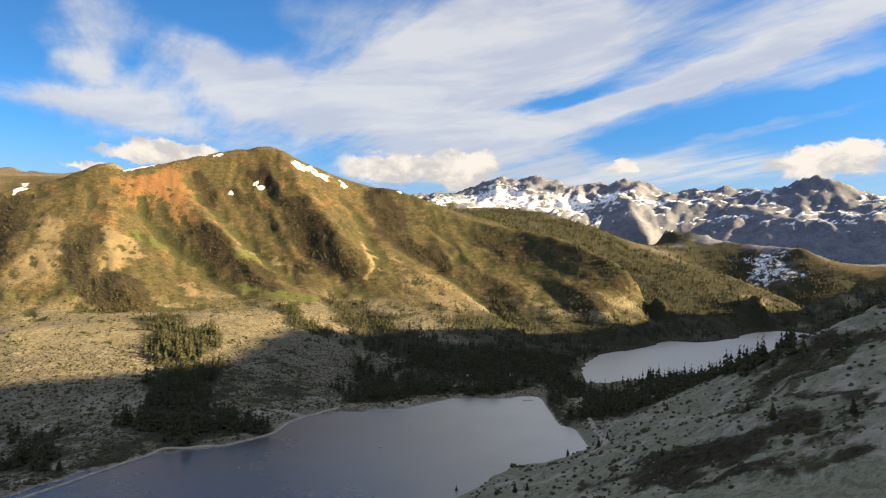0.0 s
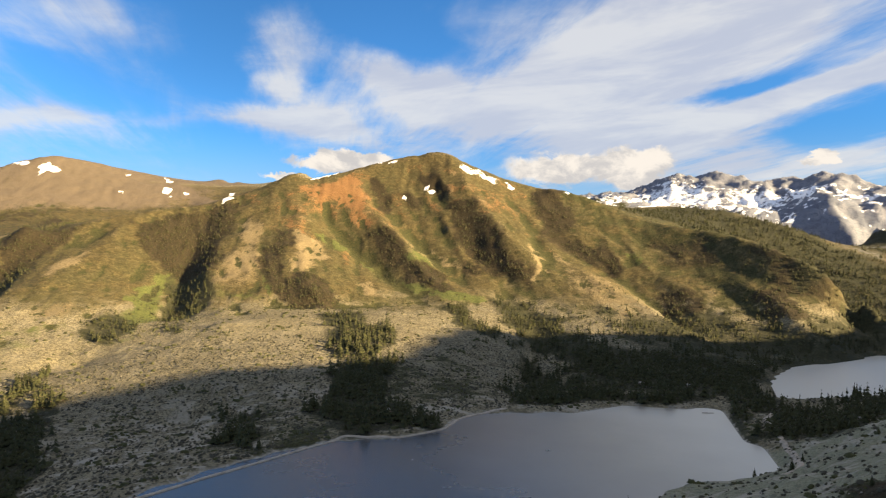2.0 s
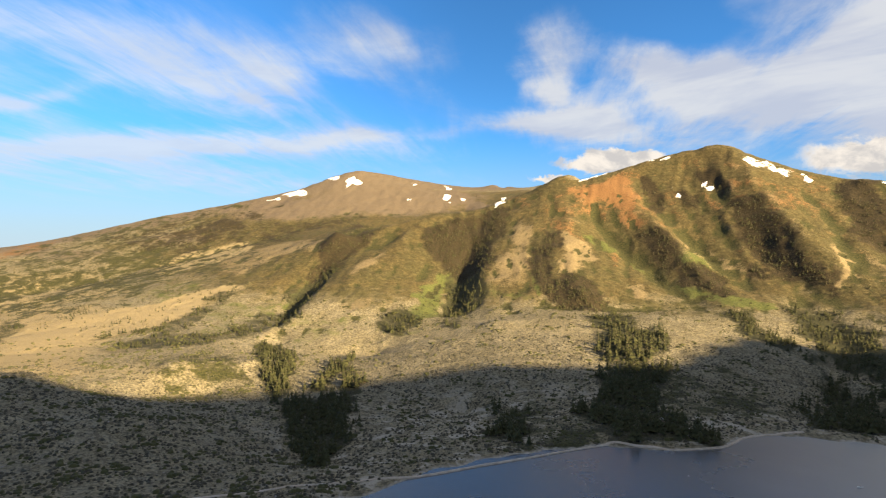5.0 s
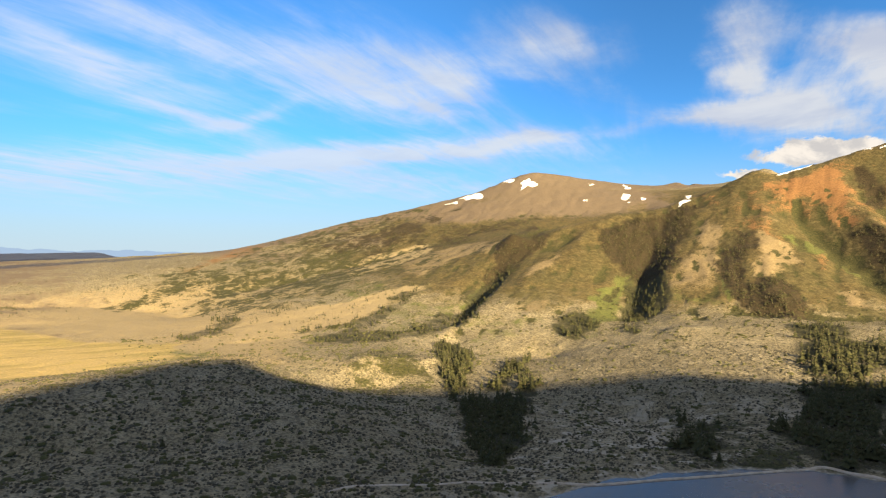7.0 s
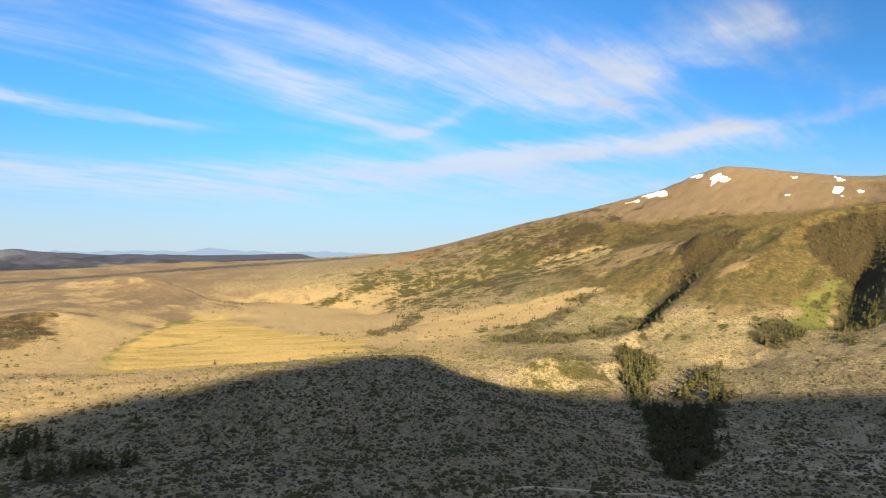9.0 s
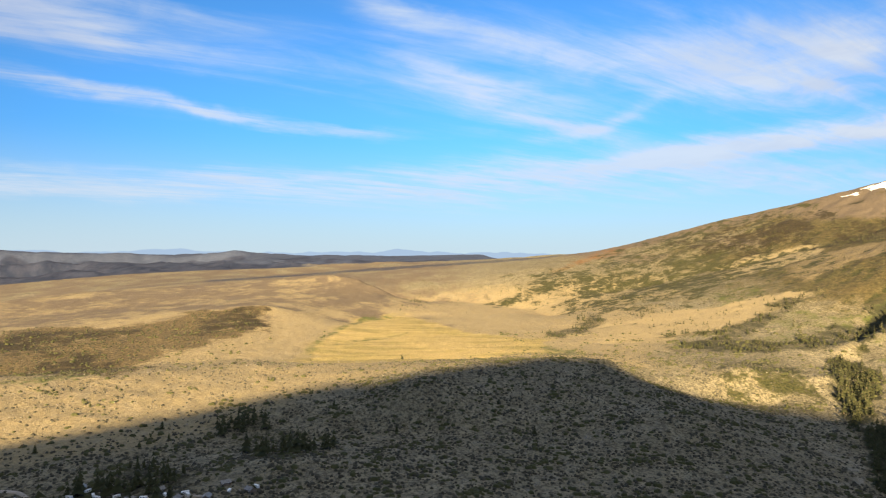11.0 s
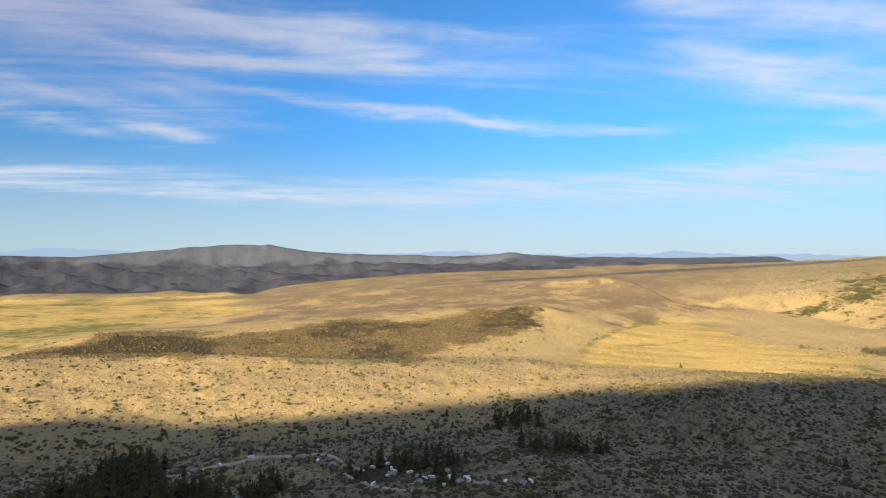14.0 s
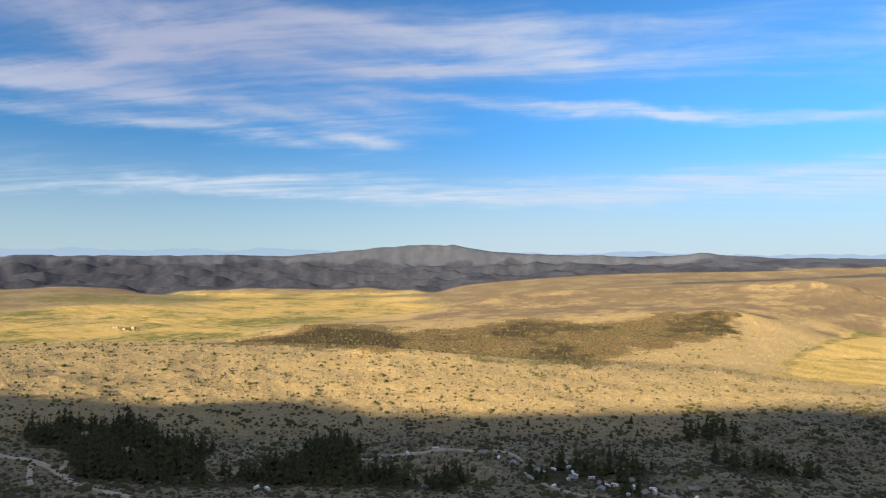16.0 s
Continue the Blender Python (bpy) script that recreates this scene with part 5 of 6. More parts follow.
    masks["soil"] = smooth(60, 44, yaw + 6 * n1) * smooth(1250, 1000, far + 60 * n2)
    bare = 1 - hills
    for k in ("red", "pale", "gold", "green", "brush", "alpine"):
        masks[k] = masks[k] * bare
    for name, keys in (("cover_five", ("hazy_hill", "tan", "rock", "soil")), ("cover_four", ("shrub", "sage", "lit_straw", "heath")), ("cover_three", ("hazy_rock", "olive", "bank", "hazy_dark")), ("cover_one", ("forest", "green", "red", "pale")), ("cover_two", ("gold", "snow", "alpine", "brush"))):
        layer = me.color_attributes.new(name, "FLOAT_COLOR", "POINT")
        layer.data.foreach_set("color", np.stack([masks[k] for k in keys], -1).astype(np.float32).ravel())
    me.materials.append(LAND_MAT)
    me.polygons.foreach_set("use_smooth", np.ones(len(me.polygons), bool))
    ob = new("ground", me)
    return tagged(ob, "sage-covered mountain slopes, moraines and golden valley floor", "ground", kind="structure")


GROUND = build_ground()


def lake(name, ring, label):
    bm = bmesh.new()
    pts = ring.copy()
    grown = []
    for k in range(len(pts)):
        t = pts[(k + 1) % len(pts)] - pts[k - 1]
        t = np.array([t[1], -t[0]]) / (np.hypot(*t) + 1e-6)
        p = pts[k] + t * 22
        q = pts[k] - t * 22
        grown.append(p if not inside(np.array([p[0]]), np.array([p[1]]), ring)[0] else q)
    bm.faces.new([bm.verts.new((p[0], p[1], LAKE)) for p in grown])
    bmesh.ops.triangulate(bm, faces=bm.faces[:])
    bm.normal_update()
    for f in bm.faces:
        if f.normal.z < 0:
            f.normal_flip()
    me = bpy.data.meshes.new(name)
    bm.to_mesh(me)
    me.materials.append(WATER_MAT)
    return tagged(new(name, me), label, "lake", kind="structure")


lake("water_lower", SHORES["lower"], "dark mountain lake with faint ripples below the moraine")
lake("water_upper", SHORES["upper"], "pale upper lake reflecting the cloudy sky")


# ---- trees and shrubs ----
def leaf_material(name, dark, light, spread=0.5):
    m, n, shader = material(name)
    at = n.put("ShaderNodeTexCoord").outputs["Object"]
    island = n.put("ShaderNodeNewGeometry").outputs["Random Per Island"]
    own = n.put("ShaderNodeObjectInfo").outputs["Random"]
    pick = n.math("ADD", n.math("MULTIPLY", island, spread), n.math("MULTIPLY", own, 1 - spread))
    pick = n.math("ADD", n.math("MULTIPLY", pick, 0.6), n.math("MULTIPLY", n.noise(at, 0.5, 3.0, 0.6), 0.4))
    n.tree.links.new(n.mix(pick, dark, light), shader.inputs["Base Color"])
    shader.inputs["Roughness"].default_value = 0.85
    shader.inputs["Specular IOR Level"].default_value = 0.2
    return m


def bark_material():
    m, n, shader = material("bark")
    at = n.put("ShaderNodeTexCoord").outputs["Object"]
    n.tree.links.new(n.mix(n.noise(at, 3.0, 4.0, 0.6), (0.07, 0.05, 0.035), (0.16, 0.12, 0.085)), shader.inputs["Base Color"])
    shader.inputs["Roughness"].default_value = 0.9
    return m


NEEDLE = leaf_material("needles", (0.012, 0.016, 0.007), (0.060, 0.060, 0.021))
SAGE = leaf_material("sage_leaves", (0.018, 0.018, 0.012), (0.074, 0.067, 0.046), 1.0)
BARK = bark_material()
dice = np.random.default_rng(7)


def conifer_crown(tiers, points, seed):
    """A ragged conifer crown, one unit tall: drooping whorls of boughs. Returns places and triangles."""
    d = np.random.default_rng(seed)
    verts, tris = [], []
    for k in range(tiers):
        f = k / (tiers - 1)
        z0 = 0.10 + 0.74 * f + 0.02 * d.normal()
        reach = 0.22 * (1 - f) ** 0.85 + 0.025
        top = min(1.0, z0 + 0.26 * (1 - 0.45 * f))
        base = len(verts)
        lean = d.normal(0, 0.012, 2)
        verts.append((lean[0], lean[1], top))
        turn = d.uniform(0, 6.28)
        for i in range(points * 2):
            a = turn + math.pi * i / points
            r = reach * (d.uniform(0.75, 1.25) if i % 2 == 0 else d.uniform(0.3, 0.5))
            verts.append((r * math.cos(a), r * math.sin(a), z0 - (0.045 if i % 2 == 0 else -0.02) + 0.02 * d.normal()))
        for i in range(points * 2):
            tris.append((base, base + 1 + i, base + 1 + (i + 1) % (points * 2)))
    return np.array(verts), np.array(tris)


def conifer_trunk(sides):
    verts = [(0.022 * math.cos(6.283 * i / sides), 0.022 * math.sin(6.283 * i / sides), -0.06) for i in range(sides)]
    verts += [(0.008 * math.cos(6.283 * i / sides), 0.008 * math.sin(6.283 * i / sides), 0.8) for i in range(sides)]
    tris = []
    for i in range(sides):
        j = (i + 1) % sides
        tris += [(i, j, sides + j), (i, sides + j, sides + i)]
    return np.array(verts), np.array(tris)


def shrub_form(lumps, seed):
    """A low shrub of several leafy lumps, one unit wide."""
    d = np.random.default_rng(seed)
    ring = [(math.cos(6.283 * i / 5), math.sin(6.283 * i / 5)) for i in range(5)]
    verts, tris = [], []
    for k in range(lumps):
        cx, cy = d.uniform(-0.28, 0.28, 2) if k else (0, 0)
        s = d.uniform(0.28, 0.45)
        h = s * d.uniform(0.9, 1.4)
        base = len(verts)
        for x, y in ring:
            q = s * d.uniform(0.75, 1.2)
            verts.append((cx + x * q, cy + y * q, -0.12 + 0.15 * h))
        for x, y in ring:
            q = s * d.uniform(0.45, 0.75)
            verts.append((cx + x * q, cy + y * q, h * d.uniform(0.6, 0.85)))
        verts.append((cx, cy, h))
        for i in range(5):
            j = (i + 1) % 5
            tris += [(base + i, base + j, base + 5 + j), (base + i, base + 5 + j, base + 5 + i), (base + 5 + i, base + 5 + j, base + 10)]
    return np.array(verts), np.array(tris)


def mesh_from(name, verts, tris, mats, which=None):
    me = bpy.data.meshes.new(name)
    me.vertices.add(len(verts))
    me.vertices.foreach_set("co", np.asarray(verts, np.float32).ravel())
    me.loops.add(len(tris) * 3)
    me.loops.foreach_set("vertex_index", np.asarray(tris, np.int32).ravel())
    me.polygons.add(len(tris))
    me.polygons.foreach_set("loop_start", np.arange(len(tris), dtype=np.int32) * 3)
    for m in mats:
        me.materials.append(m)
    if which is not None:
        me.polygons.foreach_set("material_index", np.asarray(which, np.int32))
    me.update(calc_edges=True)
    return me


def scatter(name, forms, px, py, size, wide, mats, label, category, sink=0.0):
    """Many plants as one mesh: each form (places, triangles, material per triangle) set at its share of the places."""
    pz = height(px, py)
    turn = dice.uniform(0, 2 * np.pi, len(px))
    kind = dice.integers(0, len(forms), len(px))
    allv, allt, allm, base = [], [], [], 0
    for k, (v, t, m) in enumerate(forms):
        sel = np.nonzero(kind == k)[0]
        if not len(sel):
            continue
        c, s = np.cos(turn[sel])[:, None], np.sin(turn[sel])[:, None]
        w, h = (size[sel] * wide[sel])[:, None], size[sel][:, None]
        x = (v[None, :, 0] * c - v[None, :, 1] * s) * w + px[sel][:, None]
        y = (v[None, :, 0] * s + v[None, :, 1] * c) * w + py[sel][:, None]
        z = v[None, :, 2] * h + pz[sel][:, None] - sink * h
        allv.append(np.stack([x, y, z], -1).reshape(-1, 3))
        allt.append((t[None] + (np.arange(len(sel)) * len(v))[:, None, None] + base).reshape(-1, 3))
        allm.append(np.tile(m, len(sel)))
        base += len(sel) * len(v)
    me = mesh_from(name, np.vstack(allv), np.vstack(allt), mats, np.concatenate(allm))
    return tagged(new(name, me), label, category, kind="stuff")


def far_conifers(tiers=4):
    out = []
    for seed in range(4):
        cv, ct = conifer_crown(tiers, 3, 100 + seed)
        tv, tt = conifer_trunk(3)
        out.append((np.vstack([cv, tv]), np.vstack([ct, tt + len(cv)]), np.array([0] * len(ct) + [1] * len(tt))))
    return out


def shrub_forms(lumps, seed):
    out = []
    for k in range(4):
        v, t = shrub_form(lumps, seed + k)
        out.append((v, t, np.zeros(len(t), int)))
    return out


def dry_land(px, py):
    ok = np.ones(len(px), bool)
    for ring in SHORES.values():
        ok &= ~(inside(px, py, ring) | (ring_distance(px, py, ring) < 12))
    return ok


def wedge(count, turn0, turn1, r0, r1, power=1.0):
    """Places strewn over a sector of the land."""
    a = np.radians(dice.uniform(turn0, turn1, count))
    u = dice.uniform(0, 1, count)
    r = r0 + (r1 - r0) * u ** power
    return -np.sin(a) * r, np.cos(a) * r


def open_grass(px, py):
    """The eastern terraces and the grassy near slope carry few shrubs."""
    turn = np.degrees(np.arctan2(-px, py))
    bare = np.maximum(cover("gold", px, py), 0.85 * cover("tan", px, py))
    # the thinning on the terraces begins where the ridge's shadow ends
    return dice.uniform(0, 1, len(px)) > bare + 0.74 * smooth(-60, 80, np.hypot(px, py) - 1150 + 290 * smooth(85, 115, turn)) * smooth(80, 92, turn) + 0.8 * smooth(950, 850, np.hypot(px, py)) * smooth(14, 4, turn)


# woods: dense conifers where the forest cover lies
px, py = wedge(150000, -36, 162, 560, 3400, 0.9)
keep = dry_land(px, py)
px, py = px[keep], py[keep]
dense = cover("forest", px, py)
low = 0.7 * smooth(1500, 1650, np.hypot(px, py)) * smooth(2700, 2400, np.hypot(px, py)) * (px > -90) * smooth(-130, -190, skin(px, py))
dense = np.maximum(dense, low)
dense = np.where(dense > 0.05, dense * 0.95 + 0.95 * fractal(px, py, 62, 4, 131) - 0.12, 0)
keep = dense > dice.uniform(0.25, 1.0, len(px))
px, py = px[keep], py[keep]
far = np.hypot(px, py)
tall = 8 + 5 * smooth(1700, 1350, far) + (14 + 8 * smooth(1700, 1350, far)) * dice.beta(2, 2.5, len(px)) * (1 + 0.2 * smooth(1800, 3000, far))
scatter("conifer_woods", far_conifers(), px, py, tall, dice.uniform(0.9, 1.3, len(px)), (NEEDLE, BARK), "dense dark conifer woods in gullies and by the lakes", "trees")

# trees and tall brush on the mountain, thickest on the slopes that lie out of the evening sun
px, py = wedge(90000, -36, 90, 1450, 3250, 0.8)
keep = dry_land(px, py)
px, py = px[keep], py[keep]
lean = (skin(px + 20, py) - skin(px - 20, py)) / 40
thick = 0.95 * cover("brush", px, py) * smooth(-0.35, 0.25, fractal(px, py, 60, 3, 163)) + 0.3 * smooth(0.1, 0.45, lean) * smooth(8, -4, np.degrees(np.arctan2(-px, py))) + 0.3 * smooth(0.05, 0.4, fractal(px, py, 130, 4, 161)) + 0.03
thick *= smooth(-225, -190, skin(px, py)) * smooth(320, 180, skin(px, py)) * (1 - cover("red", px, py)) * (1 - 0.8 * cover("pale", px, py))
keep = thick > dice.uniform(0, 1.0, len(px))
px, py = px[keep], py[keep]
tall = dice.uniform(5, 13, len(px))
scatter("mountain_trees", far_conifers(3), px, py, tall, dice.uniform(1.1, 1.7, len(px)), (NEEDLE, BARK), "scattered trees and tall brush on the mountain spurs", "trees")

# junipers and bitterbrush in clumps over the open slopes
px, py = wedge(76000, -36, 162, 420, 1900, 0.95)
keep = dry_land(px, py) & open_grass(px, py) & (fractal(px, py, 55, 3, 141, 0.6) - 0.16 * smooth(62, 48, np.degrees(np.arctan2(-px, py))) > dice.uniform(-0.15, 0.55, len(px)))
px, py = px[keep], py[keep]
scatter("junipers", shrub_forms(2, 300), px, py, dice.uniform(2.4, 7.5, len(px)), dice.uniform(1.1, 1.9, len(px)), (NEEDLE,), "scattered dark junipers on the sage slopes", "shrubs")

# brush fields
px, py = wedge(90000, -36, 162, 330, 2600, 0.9)
keep = dry_land(px, py)
px, py = px[keep], py[keep]
keep = np.maximum.reduce([cover("brush", px, py), 0.5 * cover("green", px, py), 0.75 * cover("heath", px, py), cover("shrub", px, py)]) > dice.uniform(0.3, 1.2, len(px))
px, py = px[keep], py[keep]
size = dice.uniform(2.5, 6.0, len(px)) * (0.55 + 0.45 * smooth(500, 1300, np.hypot(px, py)))
scatter("brush", shrub_forms(2, 320), px, py, size, dice.uniform(0.9, 1.4, len(px)), (NEEDLE,), "dark mountain brush in patches on the slopes", "shrubs")

# pale boulders of the moraine
STONE = leaf_material("pale_stone", (0.11, 0.10, 0.085), (0.24, 0.22, 0.19), 1.0)
px, py = wedge(16000, -36, 162, 420, 1500, 0.95)
keep = dry_land(px, py) & (fractal(px, py, 110, 3, 181) > dice.uniform(-0.1, 0.6, len(px)))
px, py = px[keep], py[keep]
scatter("moraine_boulders", shrub_forms(1, 360), px, py, dice.uniform(0.8, 2.8, len(px)) ** 1.1, dice.uniform(0.9, 1.5, len(px)), (STONE,), "pale granite boulders strewn over the moraine", "boulders", 0.1)

# sagebrush
px, py = wedge(110000, -36, 162, 420, 1500, 0.95)
keep = dry_land(px, py) & open_grass(px, py) & (fractal(px, py, 48, 4, 151, 0.6) > dice.uniform(-0.42, 0.3, len(px)))
px, py = px[keep], py[keep]
scatter("sagebrush", shrub_forms(1, 340), px, py, dice.uniform(1.4, 5.2, len(px)), dice.uniform(0.9, 1.7, len(px)), (SAGE,), "grey-green sagebrush strewn over the dry slopes", "shrubs")


# ---- roads ----
def plain_material(name, dark, light, scale, rough=0.8, metal=0.0):
    m, n, shader = material(name)
    at = n.put("ShaderNodeTexCoord").outputs["Object"]
    tone = n.math("ADD", n.math("MULTIPLY", n.noise(at, scale, 5.0, 0.65), 0.7), n.math("MULTIPLY", n.noise(at, scale * 9, 3.0, 0.6), 0.3))
    n.tree.links.new(n.mix(n.ramp(tone, 0.32, 0.68), dark, light), shader.inputs["Base Color"])
    shader.inputs["Roughness"].default_value = rough
    shader.inputs["Metallic"].default_value = metal
    bump = n.put("ShaderNodeBump", {"Strength": 0.4, "Distance": 0.05, "Height": tone})
    n.tree.links.new(bump.outputs[0], shader.inputs["Normal"])
    return m


GRAVEL = plain_material("gravel", (0.21, 0.18, 0.14), (0.37, 0.32, 0.26), 0.12, 0.95)
BOARDS = plain_material("weathered_boards", (0.12, 0.085, 0.06), (0.24, 0.18, 0.13), 0.8, 0.85)
TIN = plain_material("roof_sheet", (0.10, 0.095, 0.09), (0.24, 0.23, 0.22), 0.5, 0.5, 0.3)
PAINT = plain_material("white_paint", (0.6, 0.6, 0.58), (0.8, 0.8, 0.78), 0.6, 0.45)
GLASS = plain_material("dark_glass", (0.02, 0.022, 0.026), (0.04, 0.044, 0.05), 1.0, 0.08)
RUBBER = plain_material("rubber", (0.018, 0.018, 0.018), (0.035, 0.035, 0.035), 2.0, 0.8)


def road(name, width, label, *places):
    """A ribbon of gravel laid on the ground, with sloping shoulders."""
    pts = np.array(places, float)
    step = np.concatenate([[0], np.cumsum(np.hypot(*np.diff(pts, axis=0).T))])
    s = np.arange(0, step[-1], 6.0)
    x, y = np.interp(s, step, pts[:, 0]), np.interp(s, step, pts[:, 1])
    for _ in range(3):
        x[1:-1] = (x[:-2] + 2 * x[1:-1] + x[2:]) / 4
        y[1:-1] = (y[:-2] + 2 * y[1:-1] + y[2:]) / 4
    x, y = x + 0.6 * lattice(s / 30, s * 0, 5), y + 0.6 * lattice(s / 30, s * 0 + 7, 6)
    tx, ty = np.gradient(x), np.gradient(y)
    ln = np.hypot(tx, ty) + 1e-6
    nx, ny = -ty / ln, tx / ln
    w = width * (0.42 + 0.06 * lattice(s / 25, s * 0 + 3, 8))
    rows = []
    for off, lift in ((-1.25, -0.9), (-1.0, 0.75), (0.0, 0.9), (1.0, 0.75), (1.25, -0.9)):
        qx, qy = x + nx * w * off, y + ny * w * off
        rows.append(np.stack([qx, qy, np.maximum(height(qx, qy), LAKE + 0.3) + lift], -1))
    v = np.stack(rows, 1)
    n = len(s)
    v = v.reshape(-1, 3)
    i, j = np.meshgrid(np.arange(n - 1), np.arange(4), indexing="ij")
    a = (i * 5 + j).ravel()
    tris = np.concatenate([np.stack([a, a + 5, a + 6], -1), np.stack([a, a + 6, a + 1], -1)])
    me = mesh_from(name, v, tris[:, ::-1], (GRAVEL,))
    return tagged(new(name, me), label, "road", kind="structure")


# ---- small buildings and craft ----
def part(name, bm, mat, parent, label=""):
    me = bpy.data.meshes.new(name)
    bm.to_mesh(me)
    bm.free()
    me.materials.append(mat)
    ob = new(name, me)
    ob.parent = parent
    if label:
        ob["label"] = label
    return ob


def block(bm, x0, x1, y0, y1, z0, z1, bevel=0.0):
    made = bmesh.ops.create_cube(bm, size=1.0)["verts"]
    for v in made:
        v.co = Vector(((x0 + x1) / 2 + v.co.x * (x1 - x0), (y0 + y1) / 2 + v.co.y * (y1 - y0), (z0 + z1) / 2 + v.co.z * (z1 - z0)))
    if bevel:
        edges = list({e for v in made for e in v.link_edges})
        bmesh.ops.bevel(bm, geom=edges, offset=bevel, segments=2, affect="EDGES")
    return bm


def gable(bm, lx, ly, z0, rise, over, thick):
    """A pitched roof with thickness, its ridge along x."""
    prof = [(-ly / 2 - over, z0 - rise * over / (ly / 2)), (0, z0 + rise), (ly / 2 + over, z0 - rise * over / (ly / 2))]
    prof = prof + [(y, z + thick) for y, z in reversed(prof)]
    ends = [[bm.verts.new((sx * (lx / 2 + over), y, z)) for y, z in prof] for sx in (-1, 1)]
    for i in range(6):
        j = (i + 1) % 6
        bm.faces.new((ends[0][i], ends[0][j], ends[1][j], ends[1][i]))
    bm.faces.new(list(reversed(ends[0])))
    bm.faces.new(ends[1])
    bmesh.ops.recalc_face_normals(bm, faces=bm.faces[:])
    return bm


def house_walls(lx, ly, h, rise):
    bm = bmesh.new()
    prof = [(-ly / 2, -1.2), (ly / 2, -1.2), (ly / 2, h), (0, h + rise), (-ly / 2, h)]
    ends = [[bm.verts.new((sx * lx / 2, y, z)) for y, z in prof] for sx in (-1, 1)]
    for i in range(5):
        j = (i + 1) % 5
        bm.faces.new((ends[0][i], ends[0][j], ends[1][j], ends[1][i]))
    bm.faces.new(list(reversed(ends[0])))
    bm.faces.new(ends[1])
    bmesh.ops.recalc_face_normals(bm, faces=bm.faces[:])
    return bm


def house(name, lx, ly, h, rise, wall_mat, roof_mat):
    root = new(name)
    part("wall", house_walls(lx, ly, h, rise), wall_mat, root)
    roof = part("roof", gable(bmesh.new(), lx, ly, h + 0.05, rise, 0.5, 0.18), roof_mat, root)
    part("chimney", block(bmesh.new(), lx * 0.25, lx * 0.25 + 0.6, -0.3, 0.3, h, h + rise + 1.0), GRAVEL, roof)
    part("door", block(bmesh.new(), -0.5, 0.5, -ly / 2 - 0.06, -ly / 2 + 0.02, 0, 2.05, 0.02), BOARDS, root)
    for x in (-lx * 0.32, lx * 0.3):
        frame_part = part("window", block(bmesh.new(), x - 0.7, x + 0.7, -ly / 2 - 0.08, -ly / 2 + 0.02, 0.9, 2.1, 0.02), PAINT, root)
        part("pane", block(bmesh.new(), x - 0.58, x + 0.58, -ly / 2 - 0.1, -ly / 2 - 0.05, 1.02, 1.98), GLASS, frame_part)
    return root


CABIN = tagged(house("cabin", 9.0, 6.5, 2.7, 1.9, BOARDS, TIN), "small timber cabin with a pale sheet roof among pines", "cabin", "cabins by the lakes")
BARN = tagged(house("ranch_building", 16.0, 9.0, 4.0, 2.6, BOARDS, TIN), "low ranch building on the golden valley floor", "barn", "ranch buildings")


def make_trailer():
    root = new("camper_trailer")
    part("body", block(bmesh.new(), -3.4, 3.4, -1.25, 1.25, 0.6, 3.1, 0.25), PAINT, root)
    part("hitch", block(bmesh.new(), 3.4, 4.5, -0.12, 0.12, 0.6, 0.75, 0.03), RUBBER, root)
    for x in (-1.9, 0.6):
        part("window", block(bmesh.new(), x - 0.6, x + 0.6, -1.29, -1.22, 1.7, 2.5, 0.02), GLASS, root)
    for y in (-1.2, 1.2):
        bm = bmesh.new()
        bmesh.ops.create_cone(bm, cap_ends=True, segments=14, radius1=0.36, radius2=0.36, depth=0.24, matrix=pose(-0.3, y, 0.36, 90, 0, 0))
        part("wheel", bm, RUBBER, root)
    return tagged(root, "white camper trailer parked among the pines", "trailer", "trailers in the camp")


TRAILER = make_trailer()


def make_pine(seed):
    root = new("pine_tree")
    v, t = conifer_trunk(7)
    trunk = new("trunk", mesh_from("trunk", v, t, (BARK,)))
    v, t = conifer_crown(9, 7, seed)
    crown = new("crown", mesh_from("crown", v, t, (NEEDLE,)))
    trunk.parent = crown.parent = root
    return tagged(root, "tall dark pine with a ragged pointed crown", "tree", "pines on the slopes")


PINES = [make_pine(500 + k) for k in range(5)]
SET_DOWN = set()


def ground_at(x, y):
    return float(height(np.array([float(x)]), np.array([float(y)]))[0])


def stand(model, x, y, turn, sink=0.0, size=1.0, wide=1.0):
    """Set the model down, or a copy of it once it stands."""
    m = pose(x, y, ground_at(x, y) - sink, 0, 0, turn)
    ob = model if model.name not in SET_DOWN else copy_thing(model, m)
    SET_DOWN.add(model.name)
    ob.matrix_basis = m @ Matrix.Diagonal((size * wide, size * wide, size, 1))
    return ob


def cabin(x, y, turn):
    stand(CABIN, x, y, turn, -0.2)


def barn(x, y, turn):
    stand(BARN, x, y, turn, -0.2)


def trailer(x, y, turn):
    stand(TRAILER, x, y, turn, 0.05)


def pine(x, y, turn):
    stand(random.choice(PINES), x, y, turn, 0.3, random.uniform(8, 15), random.uniform(0.85, 1.2))


